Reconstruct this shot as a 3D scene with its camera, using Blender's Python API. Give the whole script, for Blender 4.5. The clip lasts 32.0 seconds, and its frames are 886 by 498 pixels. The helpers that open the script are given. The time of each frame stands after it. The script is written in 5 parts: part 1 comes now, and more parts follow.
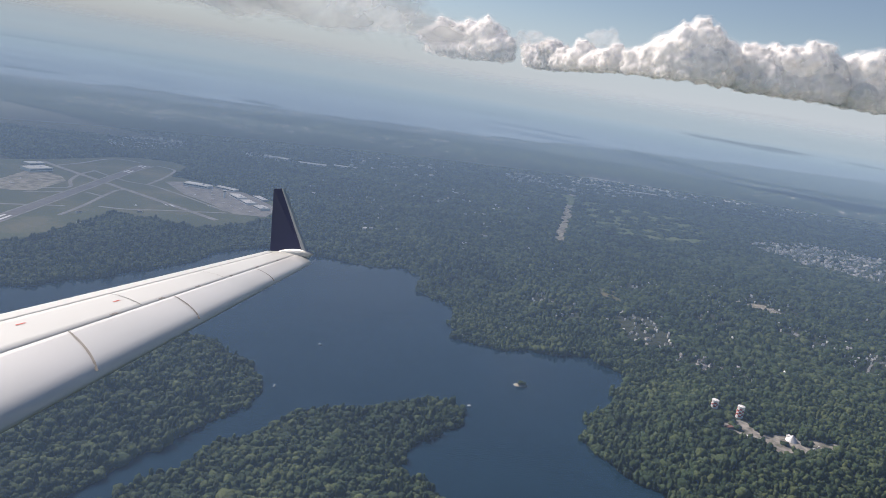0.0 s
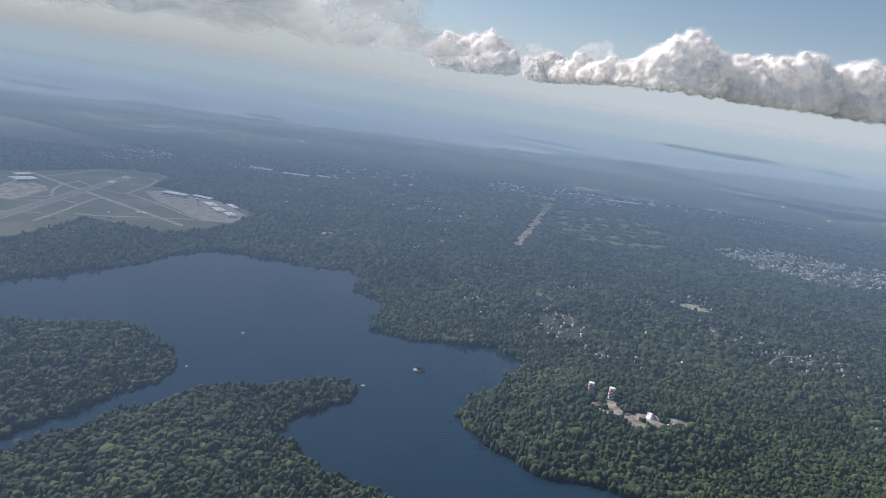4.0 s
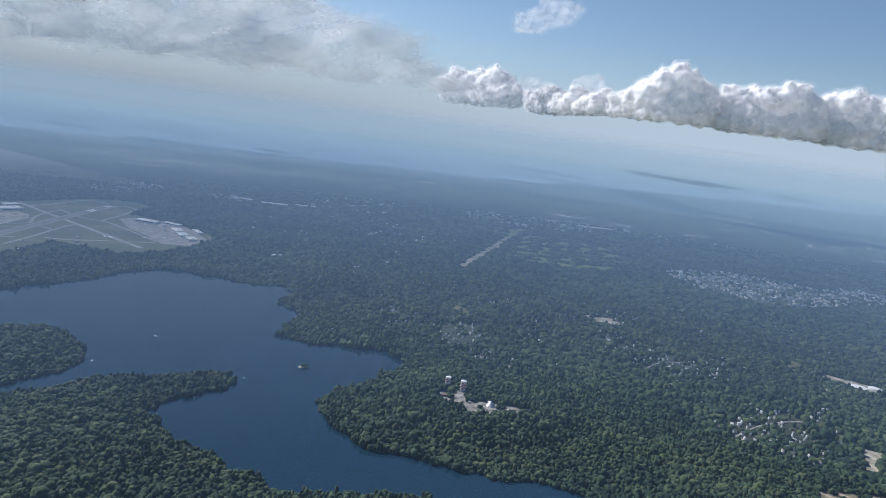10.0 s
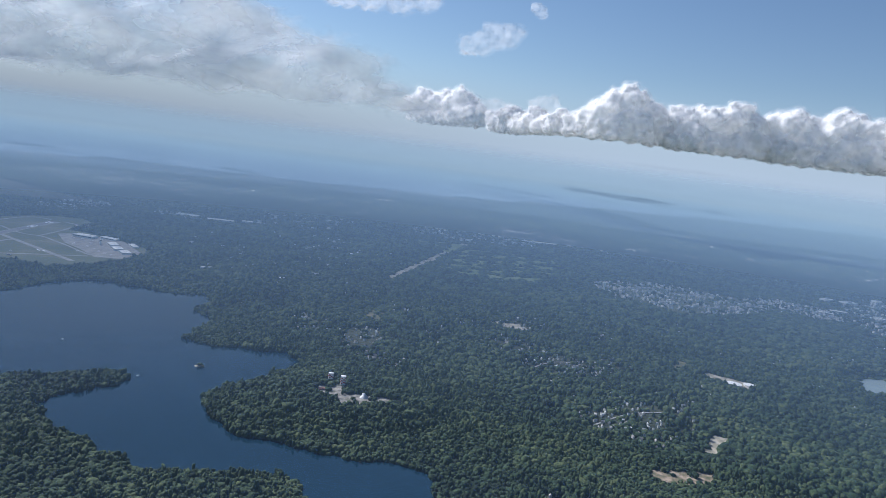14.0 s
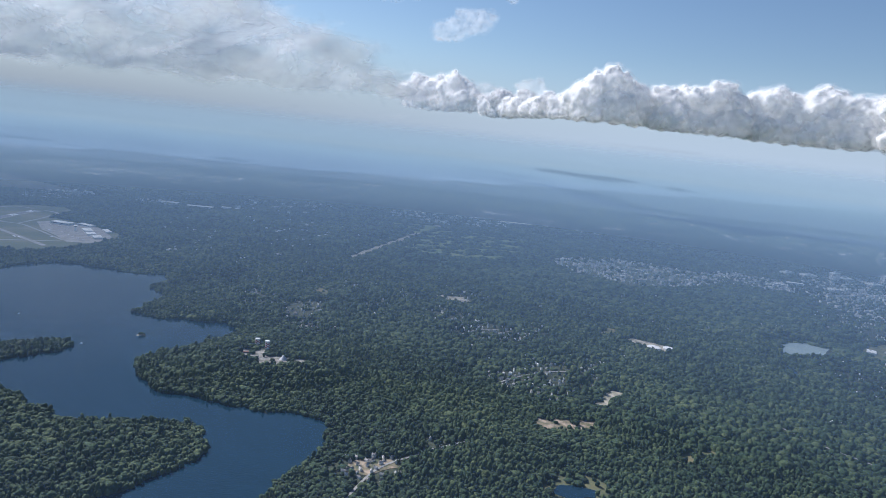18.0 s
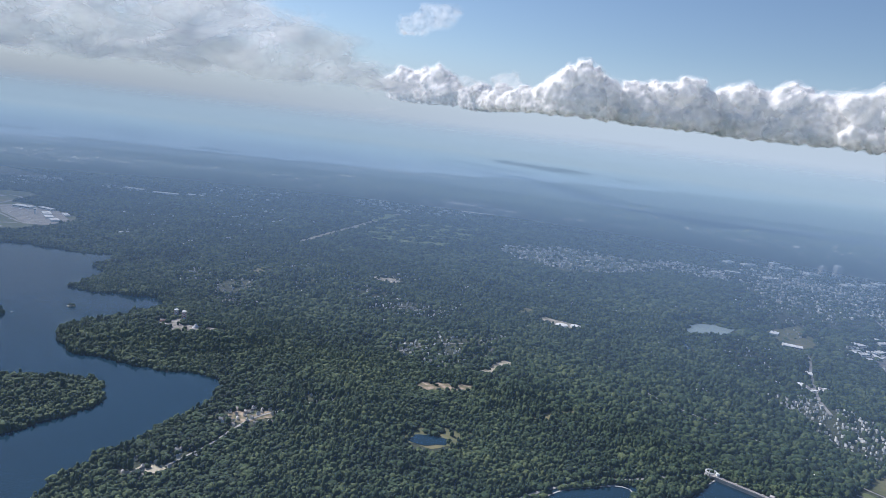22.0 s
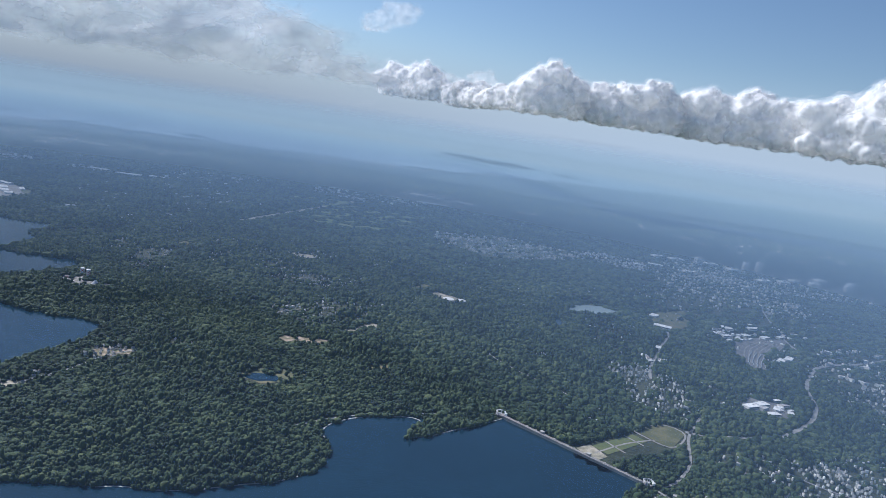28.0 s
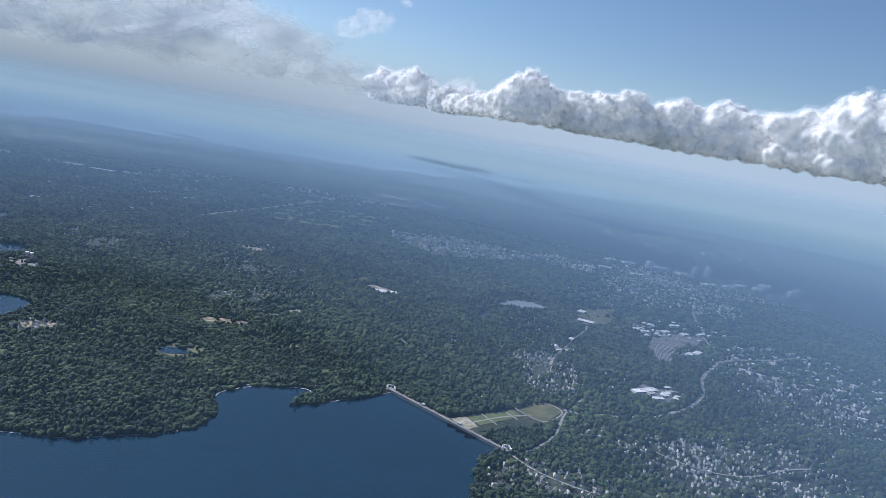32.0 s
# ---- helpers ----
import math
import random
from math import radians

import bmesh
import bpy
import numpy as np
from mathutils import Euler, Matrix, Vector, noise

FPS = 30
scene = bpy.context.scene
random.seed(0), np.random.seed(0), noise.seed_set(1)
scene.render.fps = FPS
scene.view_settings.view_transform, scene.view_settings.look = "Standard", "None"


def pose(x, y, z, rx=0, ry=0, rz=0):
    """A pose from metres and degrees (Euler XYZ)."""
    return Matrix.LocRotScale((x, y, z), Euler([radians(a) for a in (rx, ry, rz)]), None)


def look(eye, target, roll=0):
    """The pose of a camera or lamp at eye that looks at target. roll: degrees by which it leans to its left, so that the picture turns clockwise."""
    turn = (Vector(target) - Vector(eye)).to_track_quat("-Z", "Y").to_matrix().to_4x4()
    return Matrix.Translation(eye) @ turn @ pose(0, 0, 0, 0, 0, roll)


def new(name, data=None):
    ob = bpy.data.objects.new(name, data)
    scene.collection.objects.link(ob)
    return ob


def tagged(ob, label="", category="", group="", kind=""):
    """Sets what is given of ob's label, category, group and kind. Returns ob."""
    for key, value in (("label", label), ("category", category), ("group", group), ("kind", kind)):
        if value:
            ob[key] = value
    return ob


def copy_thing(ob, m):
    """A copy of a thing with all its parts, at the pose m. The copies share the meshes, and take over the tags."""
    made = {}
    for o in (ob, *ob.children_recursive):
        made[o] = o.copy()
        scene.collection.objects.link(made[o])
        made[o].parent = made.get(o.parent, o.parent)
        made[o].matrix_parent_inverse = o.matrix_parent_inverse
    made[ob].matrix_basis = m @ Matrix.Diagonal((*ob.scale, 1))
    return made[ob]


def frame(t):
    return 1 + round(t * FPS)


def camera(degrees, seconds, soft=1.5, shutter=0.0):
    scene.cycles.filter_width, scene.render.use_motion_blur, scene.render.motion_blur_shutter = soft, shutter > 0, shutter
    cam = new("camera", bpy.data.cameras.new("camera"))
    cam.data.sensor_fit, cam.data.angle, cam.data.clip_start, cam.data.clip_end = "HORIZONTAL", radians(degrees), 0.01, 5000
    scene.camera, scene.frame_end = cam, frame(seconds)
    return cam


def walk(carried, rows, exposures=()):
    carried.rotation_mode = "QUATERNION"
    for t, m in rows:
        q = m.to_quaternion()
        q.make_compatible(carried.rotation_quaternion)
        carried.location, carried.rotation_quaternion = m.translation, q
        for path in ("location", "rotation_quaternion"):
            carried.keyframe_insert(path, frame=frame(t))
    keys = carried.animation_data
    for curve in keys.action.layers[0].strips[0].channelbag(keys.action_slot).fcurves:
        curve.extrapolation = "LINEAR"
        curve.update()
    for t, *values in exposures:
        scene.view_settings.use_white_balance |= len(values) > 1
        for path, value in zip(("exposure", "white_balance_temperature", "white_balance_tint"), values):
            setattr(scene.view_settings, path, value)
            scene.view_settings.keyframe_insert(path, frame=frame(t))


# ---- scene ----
cam = camera(65.0, 32.0, soft=0.8)
PATH = [
    (0, (-45.308, 26.78, 81.635), (-45.209, 28.727, 81.192), 8.8),
    (1, (-36.134, 20.729, 83.178), (-36.062, 22.677, 82.73), 8.4),
    (2, (-27.065, 14.937, 84.634), (-27.007, 16.889, 84.2), 8.3),
    (3, (-18.066, 9.356, 86.008), (-18.019, 11.31, 85.587), 8.3),
    (3.5, (-13.582, 6.629, 86.665), (-13.538, 8.584, 86.245), 8.3),
    (5.5, (4.335, -3.967, 89.111), (4.364, -2.007, 88.715), 8.5),
    (6, (8.827, -6.563, 89.679), (8.85, -4.601, 89.292), 8.5),
    (7, (17.848, -11.723, 90.769), (17.852, -9.759, 90.389), 8.4),
    (8, (26.936, -16.865, 91.8), (26.917, -14.901, 91.424), 8.0),
    (9, (36.111, -22.018, 92.775), (36.071, -20.052, 92.413), 7.7),
    (10, (45.391, -27.209, 93.701), (45.343, -25.238, 93.363), 7.5),
    (11, (54.791, -32.458, 94.58), (54.752, -30.484, 94.262), 7.4),
    (12, (64.323, -37.786, 95.419), (64.297, -35.81, 95.116), 7.7),
    (13, (73.996, -43.208, 96.222), (73.985, -41.229, 95.933), 7.6),
    (14, (83.819, -48.736, 96.993), (83.821, -46.756, 96.717), 7.4),
    (14.5, (88.787, -51.543, 97.368), (88.793, -49.562, 97.095), 7.3),
    (16.5, (109.052, -63.075, 98.812), (109.048, -61.097, 98.514), 6.8),
    (17, (114.215, -66.035, 99.162), (114.206, -64.059, 98.855), 6.6),
    (18, (124.656, -72.049, 99.852), (124.631, -70.075, 99.533), 6.2),
    (19, (135.244, -78.182, 100.534), (135.211, -76.21, 100.203), 5.7),
    (20, (145.973, -84.429, 101.212), (145.942, -82.458, 100.872), 5.5),
    (21, (156.83, -90.777, 101.89), (156.808, -88.806, 101.55), 5.9),
    (22, (167.804, -97.215, 102.574), (167.79, -95.243, 102.238), 6.8),
    (23, (178.879, -103.724, 103.267), (178.867, -101.753, 102.933), 7.6),
    (24, (190.038, -110.286, 103.975), (190.017, -108.315, 103.637), 7.9),
    (25, (201.259, -116.876, 104.703), (201.244, -114.905, 104.366), 8.3),
    (25.5, (206.886, -120.174, 105.075), (206.877, -118.202, 104.742), 8.6),
    (27.5, (229.429, -133.293, 106.635), (229.41, -131.322, 106.294), 8.9),
    (28, (235.057, -136.535, 107.045), (235.031, -134.565, 106.699), 8.6),
    (29, (246.274, -142.94, 107.895), (246.245, -140.972, 107.539), 8.2),
    (30, (257.414, -149.208, 108.787), (257.386, -147.24, 108.43), 8.6),
    (31, (268.441, -155.295, 109.726), (268.413, -153.325, 109.383), 9.5),
    (32, (279.317, -161.157, 110.716), (279.29, -159.184, 110.389), 9.8),
]
# stops, white balance and tint: the phone cools its picture once the window's glare has passed
EXPOSURES = [(0, 0.76, 6900, 17), (6, 0.74, 6550, 15), (9, 0.70, 6150, 13), (11, 0.64, 5740, 12), (17, 0.68, 5700, 12), (20, 0.77, 5950, 14), (22, 0.77, 5950, 14), (25, 0.66, 5780, 12), (28, 0.63, 5640, 12), (32, 0.64, 5600, 12)]
walk(cam, [(t, look(eye, target, roll)) for t, eye, target, roll in PATH], EXPOSURES)


# ---------------------------------------------------------------- light
# The land is built at one tenth of its size, so that the far shore lies within reach of the lens.
SUN_TURN, SUN_HIGH = radians(-52), radians(40)
sun_way = Vector((math.sin(SUN_TURN) * math.cos(SUN_HIGH), math.cos(SUN_TURN) * math.cos(SUN_HIGH), math.sin(SUN_HIGH)))
lamp = bpy.data.lights.new("sun", "SUN")
lamp.energy, lamp.angle, lamp.color = 4.7, radians(2.5), (1.0, 0.93, 0.84)
sun = new("sun", lamp)
sun.matrix_world = look(sun_way * 500, (0, 0, 0))
world = bpy.data.worlds.new("sky")
scene.world = world
world.use_nodes = True
wn = world.node_tree
sky = wn.nodes.new("ShaderNodeTexSky")
sky.sky_type, sky.sun_disc = "NISHITA", False
sky.sun_elevation, sky.sun_rotation = SUN_HIGH, SUN_TURN % (2 * math.pi)
sky.air_density, sky.dust_density, sky.ozone_density = 1.0, 0.25, 2.0
wn.nodes["Background"].inputs["Strength"].default_value = 0.055
wn.links.new(sky.outputs[0], wn.nodes["Background"].inputs["Color"])
# painted haze: how far one sees through it, tint by distance, horizon's painted glow
scene.cycles.transparent_max_bounces = 24
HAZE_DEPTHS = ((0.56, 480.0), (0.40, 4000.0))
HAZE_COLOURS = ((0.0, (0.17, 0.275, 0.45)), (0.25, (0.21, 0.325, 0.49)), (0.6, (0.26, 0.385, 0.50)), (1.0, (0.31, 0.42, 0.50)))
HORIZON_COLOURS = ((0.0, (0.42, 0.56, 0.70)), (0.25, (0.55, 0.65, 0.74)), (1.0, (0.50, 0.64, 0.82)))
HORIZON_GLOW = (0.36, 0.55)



# ---------------------------------------------------------------- materials
def mat(name, colour, other=None, rough=0.8, scale=1.0, fine=8.0, bump=0.0, island=False, each=False, metal=0.0, spread=0.5, third=None):
    """A surface that wanders between two colours at two scales, with fine relief; island and each: vary it piece by piece."""
    m = bpy.data.materials.new(name)
    m.use_nodes = True
    nt = m.node_tree
    n, link = nt.nodes, nt.links.new
    bsdf = n["Principled BSDF"]
    bsdf.inputs["Roughness"].default_value, bsdf.inputs["Metallic"].default_value = rough, metal
    place = n.new("ShaderNodeNewGeometry")
    big, small = n.new("ShaderNodeTexNoise"), n.new("ShaderNodeTexNoise")
    big.inputs["Scale"].default_value, small.inputs["Scale"].default_value = scale, scale * fine
    big.inputs["Detail"].default_value, small.inputs["Detail"].default_value = 4, 3
    for t in (big, small):
        link(place.outputs["Position"], t.inputs["Vector"])
    grain = n.new("ShaderNodeMath")
    grain.operation, grain.inputs[1].default_value = "MULTIPLY", 0.5
    link(small.outputs[0], grain.inputs[0])
    add = n.new("ShaderNodeMath")
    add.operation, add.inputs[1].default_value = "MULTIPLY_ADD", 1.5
    link(big.outputs[0], add.inputs[0])
    link(grain.outputs[0], add.inputs[2])
    last = add.outputs[0]
    low, high = 1.0 - spread * 0.5, 1.0 + spread * 0.5
    if island or each:
        more = n.new("ShaderNodeMath")
        more.operation = "ADD"
        link(last, more.inputs[0])
        if island:
            link(place.outputs["Random Per Island"], more.inputs[1])
        else:
            info = n.new("ShaderNodeObjectInfo")
            link(info.outputs["Random"], more.inputs[1])
        last, low, high = more.outputs[0], 0.75, 2.25
    span = n.new("ShaderNodeMapRange")
    span.inputs["From Min"].default_value, span.inputs["From Max"].default_value = low, high
    link(last, span.inputs["Value"])
    ramp = n.new("ShaderNodeValToRGB")
    other = other or tuple(c * 0.7 for c in colour)
    ramp.color_ramp.elements[0].color, ramp.color_ramp.elements[1].color = (*colour, 1), (*other, 1)
    if third:
        ramp.color_ramp.elements.new(0.5).color = (*third, 1)
    link(span.outputs[0], ramp.inputs[0])
    link(ramp.outputs[0], bsdf.inputs["Base Color"])
    if bump:
        b = n.new("ShaderNodeBump")
        b.inputs["Strength"].default_value, b.inputs["Distance"].default_value = bump, 1.0 / scale / fine
        link(small.outputs[0], b.inputs["Height"])
        link(b.outputs[0], bsdf.inputs["Normal"])
    return m


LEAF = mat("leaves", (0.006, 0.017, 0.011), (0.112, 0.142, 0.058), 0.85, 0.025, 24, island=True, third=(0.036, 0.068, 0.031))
# the same leaves painted lighter, to lift distant woods as haze does
HAZED_LEAF = mat("haze_lifted_leaves", (0.009, 0.022, 0.015), (0.12, 0.15, 0.065), 0.85, 0.016, 20, island=True, third=(0.046, 0.084, 0.039))
SOIL = mat("forest_floor", (0.012, 0.022, 0.012), (0.04, 0.05, 0.025), 0.95, 0.03, 12, bump=0.6)


def leafy(m, size):
    """Fine relief of leaves and twigs on the crowns."""
    nt = m.node_tree
    n, link = nt.nodes, nt.links.new
    place, clump, b = n.new("ShaderNodeNewGeometry"), n.new("ShaderNodeTexNoise"), n.new("ShaderNodeBump")
    clump.inputs["Scale"].default_value, clump.inputs["Detail"].default_value, clump.inputs["Roughness"].default_value = 1.0 / size, 4, 0.7
    b.inputs["Strength"].default_value, b.inputs["Distance"].default_value = 1.0, size * 1.6
    link(place.outputs["Position"], clump.inputs["Vector"])
    link(clump.outputs[0], b.inputs["Height"])
    link(b.outputs[0], n["Principled BSDF"].inputs["Normal"])
    n["Principled BSDF"].inputs["Specular IOR Level"].default_value = 0.25


leafy(LEAF, 0.5)
leafy(HAZED_LEAF, 0.9)
GRASS = mat("grass", (0.04, 0.062, 0.028), (0.15, 0.14, 0.075), 0.9, 0.03, 12, spread=0.75, third=(0.062, 0.085, 0.036))
INFIELD = mat("infield_grass", (0.03, 0.05, 0.022), (0.075, 0.085, 0.036), 0.9, 0.06, 12)
FAIRWAY = mat("fairway", (0.11, 0.16, 0.05), (0.17, 0.20, 0.075), 0.9, 0.05, 10)
LAWN = mat("mown_lawn", (0.06, 0.09, 0.03), (0.11, 0.125, 0.05), 0.9, 0.12, 10)
MEADOW = mat("meadow", (0.045, 0.06, 0.025), (0.16, 0.14, 0.07), 0.9, 0.12, 9, spread=0.7, third=(0.09, 0.095, 0.04))
GRAVEL = mat("gravel_yard", (0.07, 0.075, 0.05), (0.34, 0.32, 0.29), 0.9, 0.35, 5, spread=0.6, third=(0.20, 0.19, 0.17))
TARMAC = mat("tarmac", (0.10, 0.10, 0.105), (0.17, 0.168, 0.16), 0.85, 0.15, 8)
CONCRETE = mat("concrete", (0.19, 0.18, 0.165), (0.30, 0.285, 0.26), 0.85, 0.2, 8)
ROAD = mat("worn_road", (0.17, 0.17, 0.165), (0.28, 0.275, 0.26), 0.85, 0.2, 8)
SAND = mat("bare_earth", (0.15, 0.145, 0.10), (0.44, 0.40, 0.32), 0.95, 0.25, 7, third=(0.30, 0.275, 0.21))
CLAY = mat("red_earth", (0.06, 0.075, 0.035), (0.34, 0.27, 0.20), 0.95, 0.3, 6, third=(0.17, 0.14, 0.09))
STONE = mat("granite", (0.30, 0.29, 0.28), (0.42, 0.40, 0.37), 0.85, 0.5, 6, bump=0.3)
WHITE = mat("white_paint", (0.72, 0.72, 0.70), (0.84, 0.83, 0.80), 0.6, 0.4, 6)
RED = mat("red_paint", (0.35, 0.06, 0.05), (0.45, 0.10, 0.08), 0.6, 0.4, 6)
STEEL = mat("grey_metal", (0.38, 0.39, 0.41), (0.52, 0.53, 0.54), 0.45, 0.4, 6, metal=0.3)
ROOFS = mat("house_roof", (0.08, 0.076, 0.076), (0.58, 0.55, 0.52), 0.8, 0.6, 6, each=True, third=(0.24, 0.225, 0.215))
WALLS = mat("house_wall", (0.55, 0.53, 0.49), (0.85, 0.84, 0.81), 0.75, 0.6, 6, each=True)
TOWN_ROOF = mat("town_roofs", (0.07, 0.068, 0.07), (0.90, 0.88, 0.85), 0.75, 0.6, 6, island=True, third=(0.37, 0.355, 0.34))
TOWN_WALL = mat("town_walls", (0.38, 0.37, 0.34), (0.84, 0.83, 0.80), 0.75, 0.6, 6, island=True)
FLATROOF = mat("flat_roof", (0.62, 0.62, 0.61), (0.80, 0.79, 0.77), 0.8, 0.1, 9)
TOWER_WALL = mat("tower_wall", (0.58, 0.56, 0.53), (0.80, 0.78, 0.75), 0.7, 0.1, 9, each=True)
PANE = mat("window_band", (0.05, 0.07, 0.09), (0.09, 0.11, 0.13), 0.2, 0.3, 6)


def water_material(name, colour, rough, ripple, streak=1.5):
    m = mat(name, colour, tuple(c * streak for c in colour), rough, 0.008, 10, spread=0.8)
    nt = m.node_tree
    wave, b = nt.nodes.new("ShaderNodeTexNoise"), nt.nodes.new("ShaderNodeBump")
    place = nt.nodes.new("ShaderNodeNewGeometry")
    wave.inputs["Scale"].default_value, wave.inputs["Detail"].default_value = 1.4, 5
    b.inputs["Strength"].default_value, b.inputs["Distance"].default_value = ripple, 0.25
    nt.links.new(place.outputs["Position"], wave.inputs["Vector"])
    nt.links.new(wave.outputs[0], b.inputs["Height"])
    nt.links.new(b.outputs[0], nt.nodes["Principled BSDF"].inputs["Normal"])
    nt.nodes["Principled BSDF"].inputs["IOR"].default_value = 1.33
    return m


WATER = water_material("lake_water", (0.005, 0.019, 0.034), 0.10, 0.15)
# these two base colours are painted pale, as if mirroring sky
SKY_PALED_WATER = water_material("sky_paled_lake_water", (0.22, 0.27, 0.27), 0.2, 0.2)
SEA = water_material("sky_paled_sea_water", (0.19, 0.25, 0.29), 0.25, 0.3, 1.12)


# ---------------------------------------------------------------- helpers of this scene
def part(name, bm, material, parent=None, label=""):
    """Links a bmesh as one mesh object, under a thing or a part if one is given."""
    me = bpy.data.meshes.new(name)
    bm.to_mesh(me)
    bm.free()
    ob = new(name, me)
    for m in material if isinstance(material, (list, tuple)) else (material,):
        me.materials.append(m)
    ob.parent = parent
    if label:
        tagged(ob, label)
    return ob


def thing(name, x, y, z, turn, label, category, group=""):
    ob = new(name)
    ob.matrix_basis = pose(x, y, z, 0, 0, turn)
    return tagged(ob, label, category, group)


def box(w, d, h, x=0, y=0, z=0, turn=0, bm=None, bevel=0.0):
    """A box w x d x h whose base centre stands at x, y, z."""
    bm = bm or bmesh.new()
    m = pose(x, y, z + h / 2, 0, 0, turn) @ Matrix.Diagonal((w, d, h, 1))
    made = bmesh.ops.create_cube(bm, size=1, matrix=m)["verts"]
    if bevel:
        edges = list({e for v in made for e in v.link_edges})
        bmesh.ops.bevel(bm, geom=edges, offset=bevel, segments=2, affect="EDGES", profile=0.5)
    return bm


def tube(r, h, x=0, y=0, z=0, top=None, sides=16, bm=None):
    bm = bm or bmesh.new()
    bmesh.ops.create_cone(bm, cap_ends=True, segments=sides, radius1=r, radius2=r if top is None else top, depth=h, matrix=pose(x, y, z + h / 2))
    return bm


def quick_mesh(name, verts, faces, materials, which=None, smooth=False, parent=None):
    """One mesh object from arrays; every face has the same number of corners."""
    me = bpy.data.meshes.new(name)
    verts, faces = np.asarray(verts, np.float32), np.asarray(faces, np.int32)
    k = faces.shape[1]
    me.vertices.add(len(verts))
    me.vertices.foreach_set("co", verts.ravel())
    me.loops.add(faces.size)
    me.loops.foreach_set("vertex_index", faces.ravel())
    me.polygons.add(len(faces))
    me.polygons.foreach_set("loop_start", np.arange(0, faces.size, k, dtype=np.int32))
    for m in materials:
        me.materials.append(m)
    if which is not None:
        me.polygons.foreach_set("material_index", np.asarray(which, np.int32))
    me.polygons.foreach_set("use_smooth", np.full(len(faces), smooth))
    me.update(calc_edges=True)
    ob = new(name, me)
    ob.parent = parent
    return ob


def wander(points, amp, rounds=3, closed=True, seed=1):
    """A coast: the line with each span broken in the middle and pushed aside, again and again."""
    rng = np.random.default_rng(seed)
    p = np.array(points, float)
    for n in range(rounds):
        q = np.roll(p, -1, 0) if closed else p[1:]
        a = p if closed else p[:-1]
        way = q - a
        side = np.stack([-way[:, 1], way[:, 0]], 1) / np.maximum(np.linalg.norm(way, axis=1, keepdims=True), 1e-6)
        far = np.minimum(np.linalg.norm(way, axis=1, keepdims=True) * 0.22, amp)
        mid = (a + q) / 2 + side * far * rng.uniform(-1, 1, (len(a), 1))
        out = np.empty((len(a) * 2, 2))
        out[0::2], out[1::2] = a, mid
        p = out if closed else np.vstack([out, p[-1:]])
        amp *= 0.55
    return p


def inside(poly, x, y):
    hit = np.zeros(np.shape(x), bool)
    for (ax, ay), (bx, by) in zip(poly, np.roll(poly, -1, 0)):
        if ay != by:
            hit ^= ((ay > y) != (by > y)) & (x < (bx - ax) * (y - ay) / (by - ay) + ax)
    return hit


def lattice(p, seed):
    """Smooth noise, 0 to 1, at an array of places in space."""
    i = np.floor(p).astype(np.int64)
    f = p - i
    f = f * f * (3 - 2 * f)
    out = 0
    for a in (0, 1):
        for b in (0, 1):
            for c in (0, 1):
                h = ((i[:, 0] + a) * 374761393 + (i[:, 1] + b) * 668265263 + (i[:, 2] + c) * 2147483647 + seed * 1274126177) & 0x7FFFFFFF
                h = ((h ^ (h >> 13)) * 1274126177) & 0x7FFFFFFF
                h = (h ^ (h >> 16)) % 65536 / 65536.0
                out = out + h * (f[:, 0] if a else 1 - f[:, 0]) * (f[:, 1] if b else 1 - f[:, 1]) * (f[:, 2] if c else 1 - f[:, 2])
    return out


def away(line, x, y, closed=False):
    """How far each place lies from a line of points."""
    line = np.asarray(line, float)
    best = np.full(np.shape(x), 1e9)
    for (ax, ay), (bx, by) in zip(line if closed else line[:-1], np.roll(line, -1, 0) if closed else line[1:]):
        dx, dy = bx - ax, by - ay
        s = np.clip(((x - ax) * dx + (y - ay) * dy) / (dx * dx + dy * dy + 1e-9), 0, 1)
        best = np.minimum(best, (x - ax - s * dx) ** 2 + (y - ay - s * dy) ** 2)
    return np.sqrt(best)


def waves(x, y, size, seed):
    """Smooth rolling noise from a few crossed waves, about -1 to 1."""
    rng = np.random.default_rng(seed)
    out = 0
    for n in range(7):
        a, f, ph = rng.uniform(0, 6.28), rng.uniform(0.6, 1.7) * 6.28 / size, rng.uniform(0, 6.28)
        out = out + np.sin((x * np.cos(a) + y * np.sin(a)) * f + ph)
    return out / 3.2


# ---------------------------------------------------------------- the plan
FAR_SHORE = [(-300, 190), (-200, 232), (-164, 247), (-150, 266), (-135, 290), (-128, 316), (-113, 335), (-100, 338), (-88, 334), (-63, 330),
             (-46, 336), (-38, 324), (-39, 300), (-30, 293), (-25, 285), (-28, 268), (-27, 254), (-19, 249), (-10, 246), (5, 249), (22, 252),
             (29, 242), (25, 226), (20, 213), (9, 200), (5, 190), (8, 182), (15, 171), (22, 164), (32, 161), (46, 157), (60, 156), (74, 156),
             (84, 153), (90, 147), (92, 135), (88, 120), (83, 104), (76, 88), (71, 70), (76, 48), (92, 33), (120, 26)]
BASIN = [(151, 31), (162, 33), (176, 36), (193, 45), (206, 61), (207, 70), (201, 83), (199, 88), (206, 95), (217, 102), (231, 107), (236, 105),
         (231, 97), (229, 88), (238, 92), (252, 106), (264, 118)]
WEST = [(309, 82), (302, 73), (300, 60), (298, 42), (296, 10), (290, -60), (70, -60), (10, 40)]
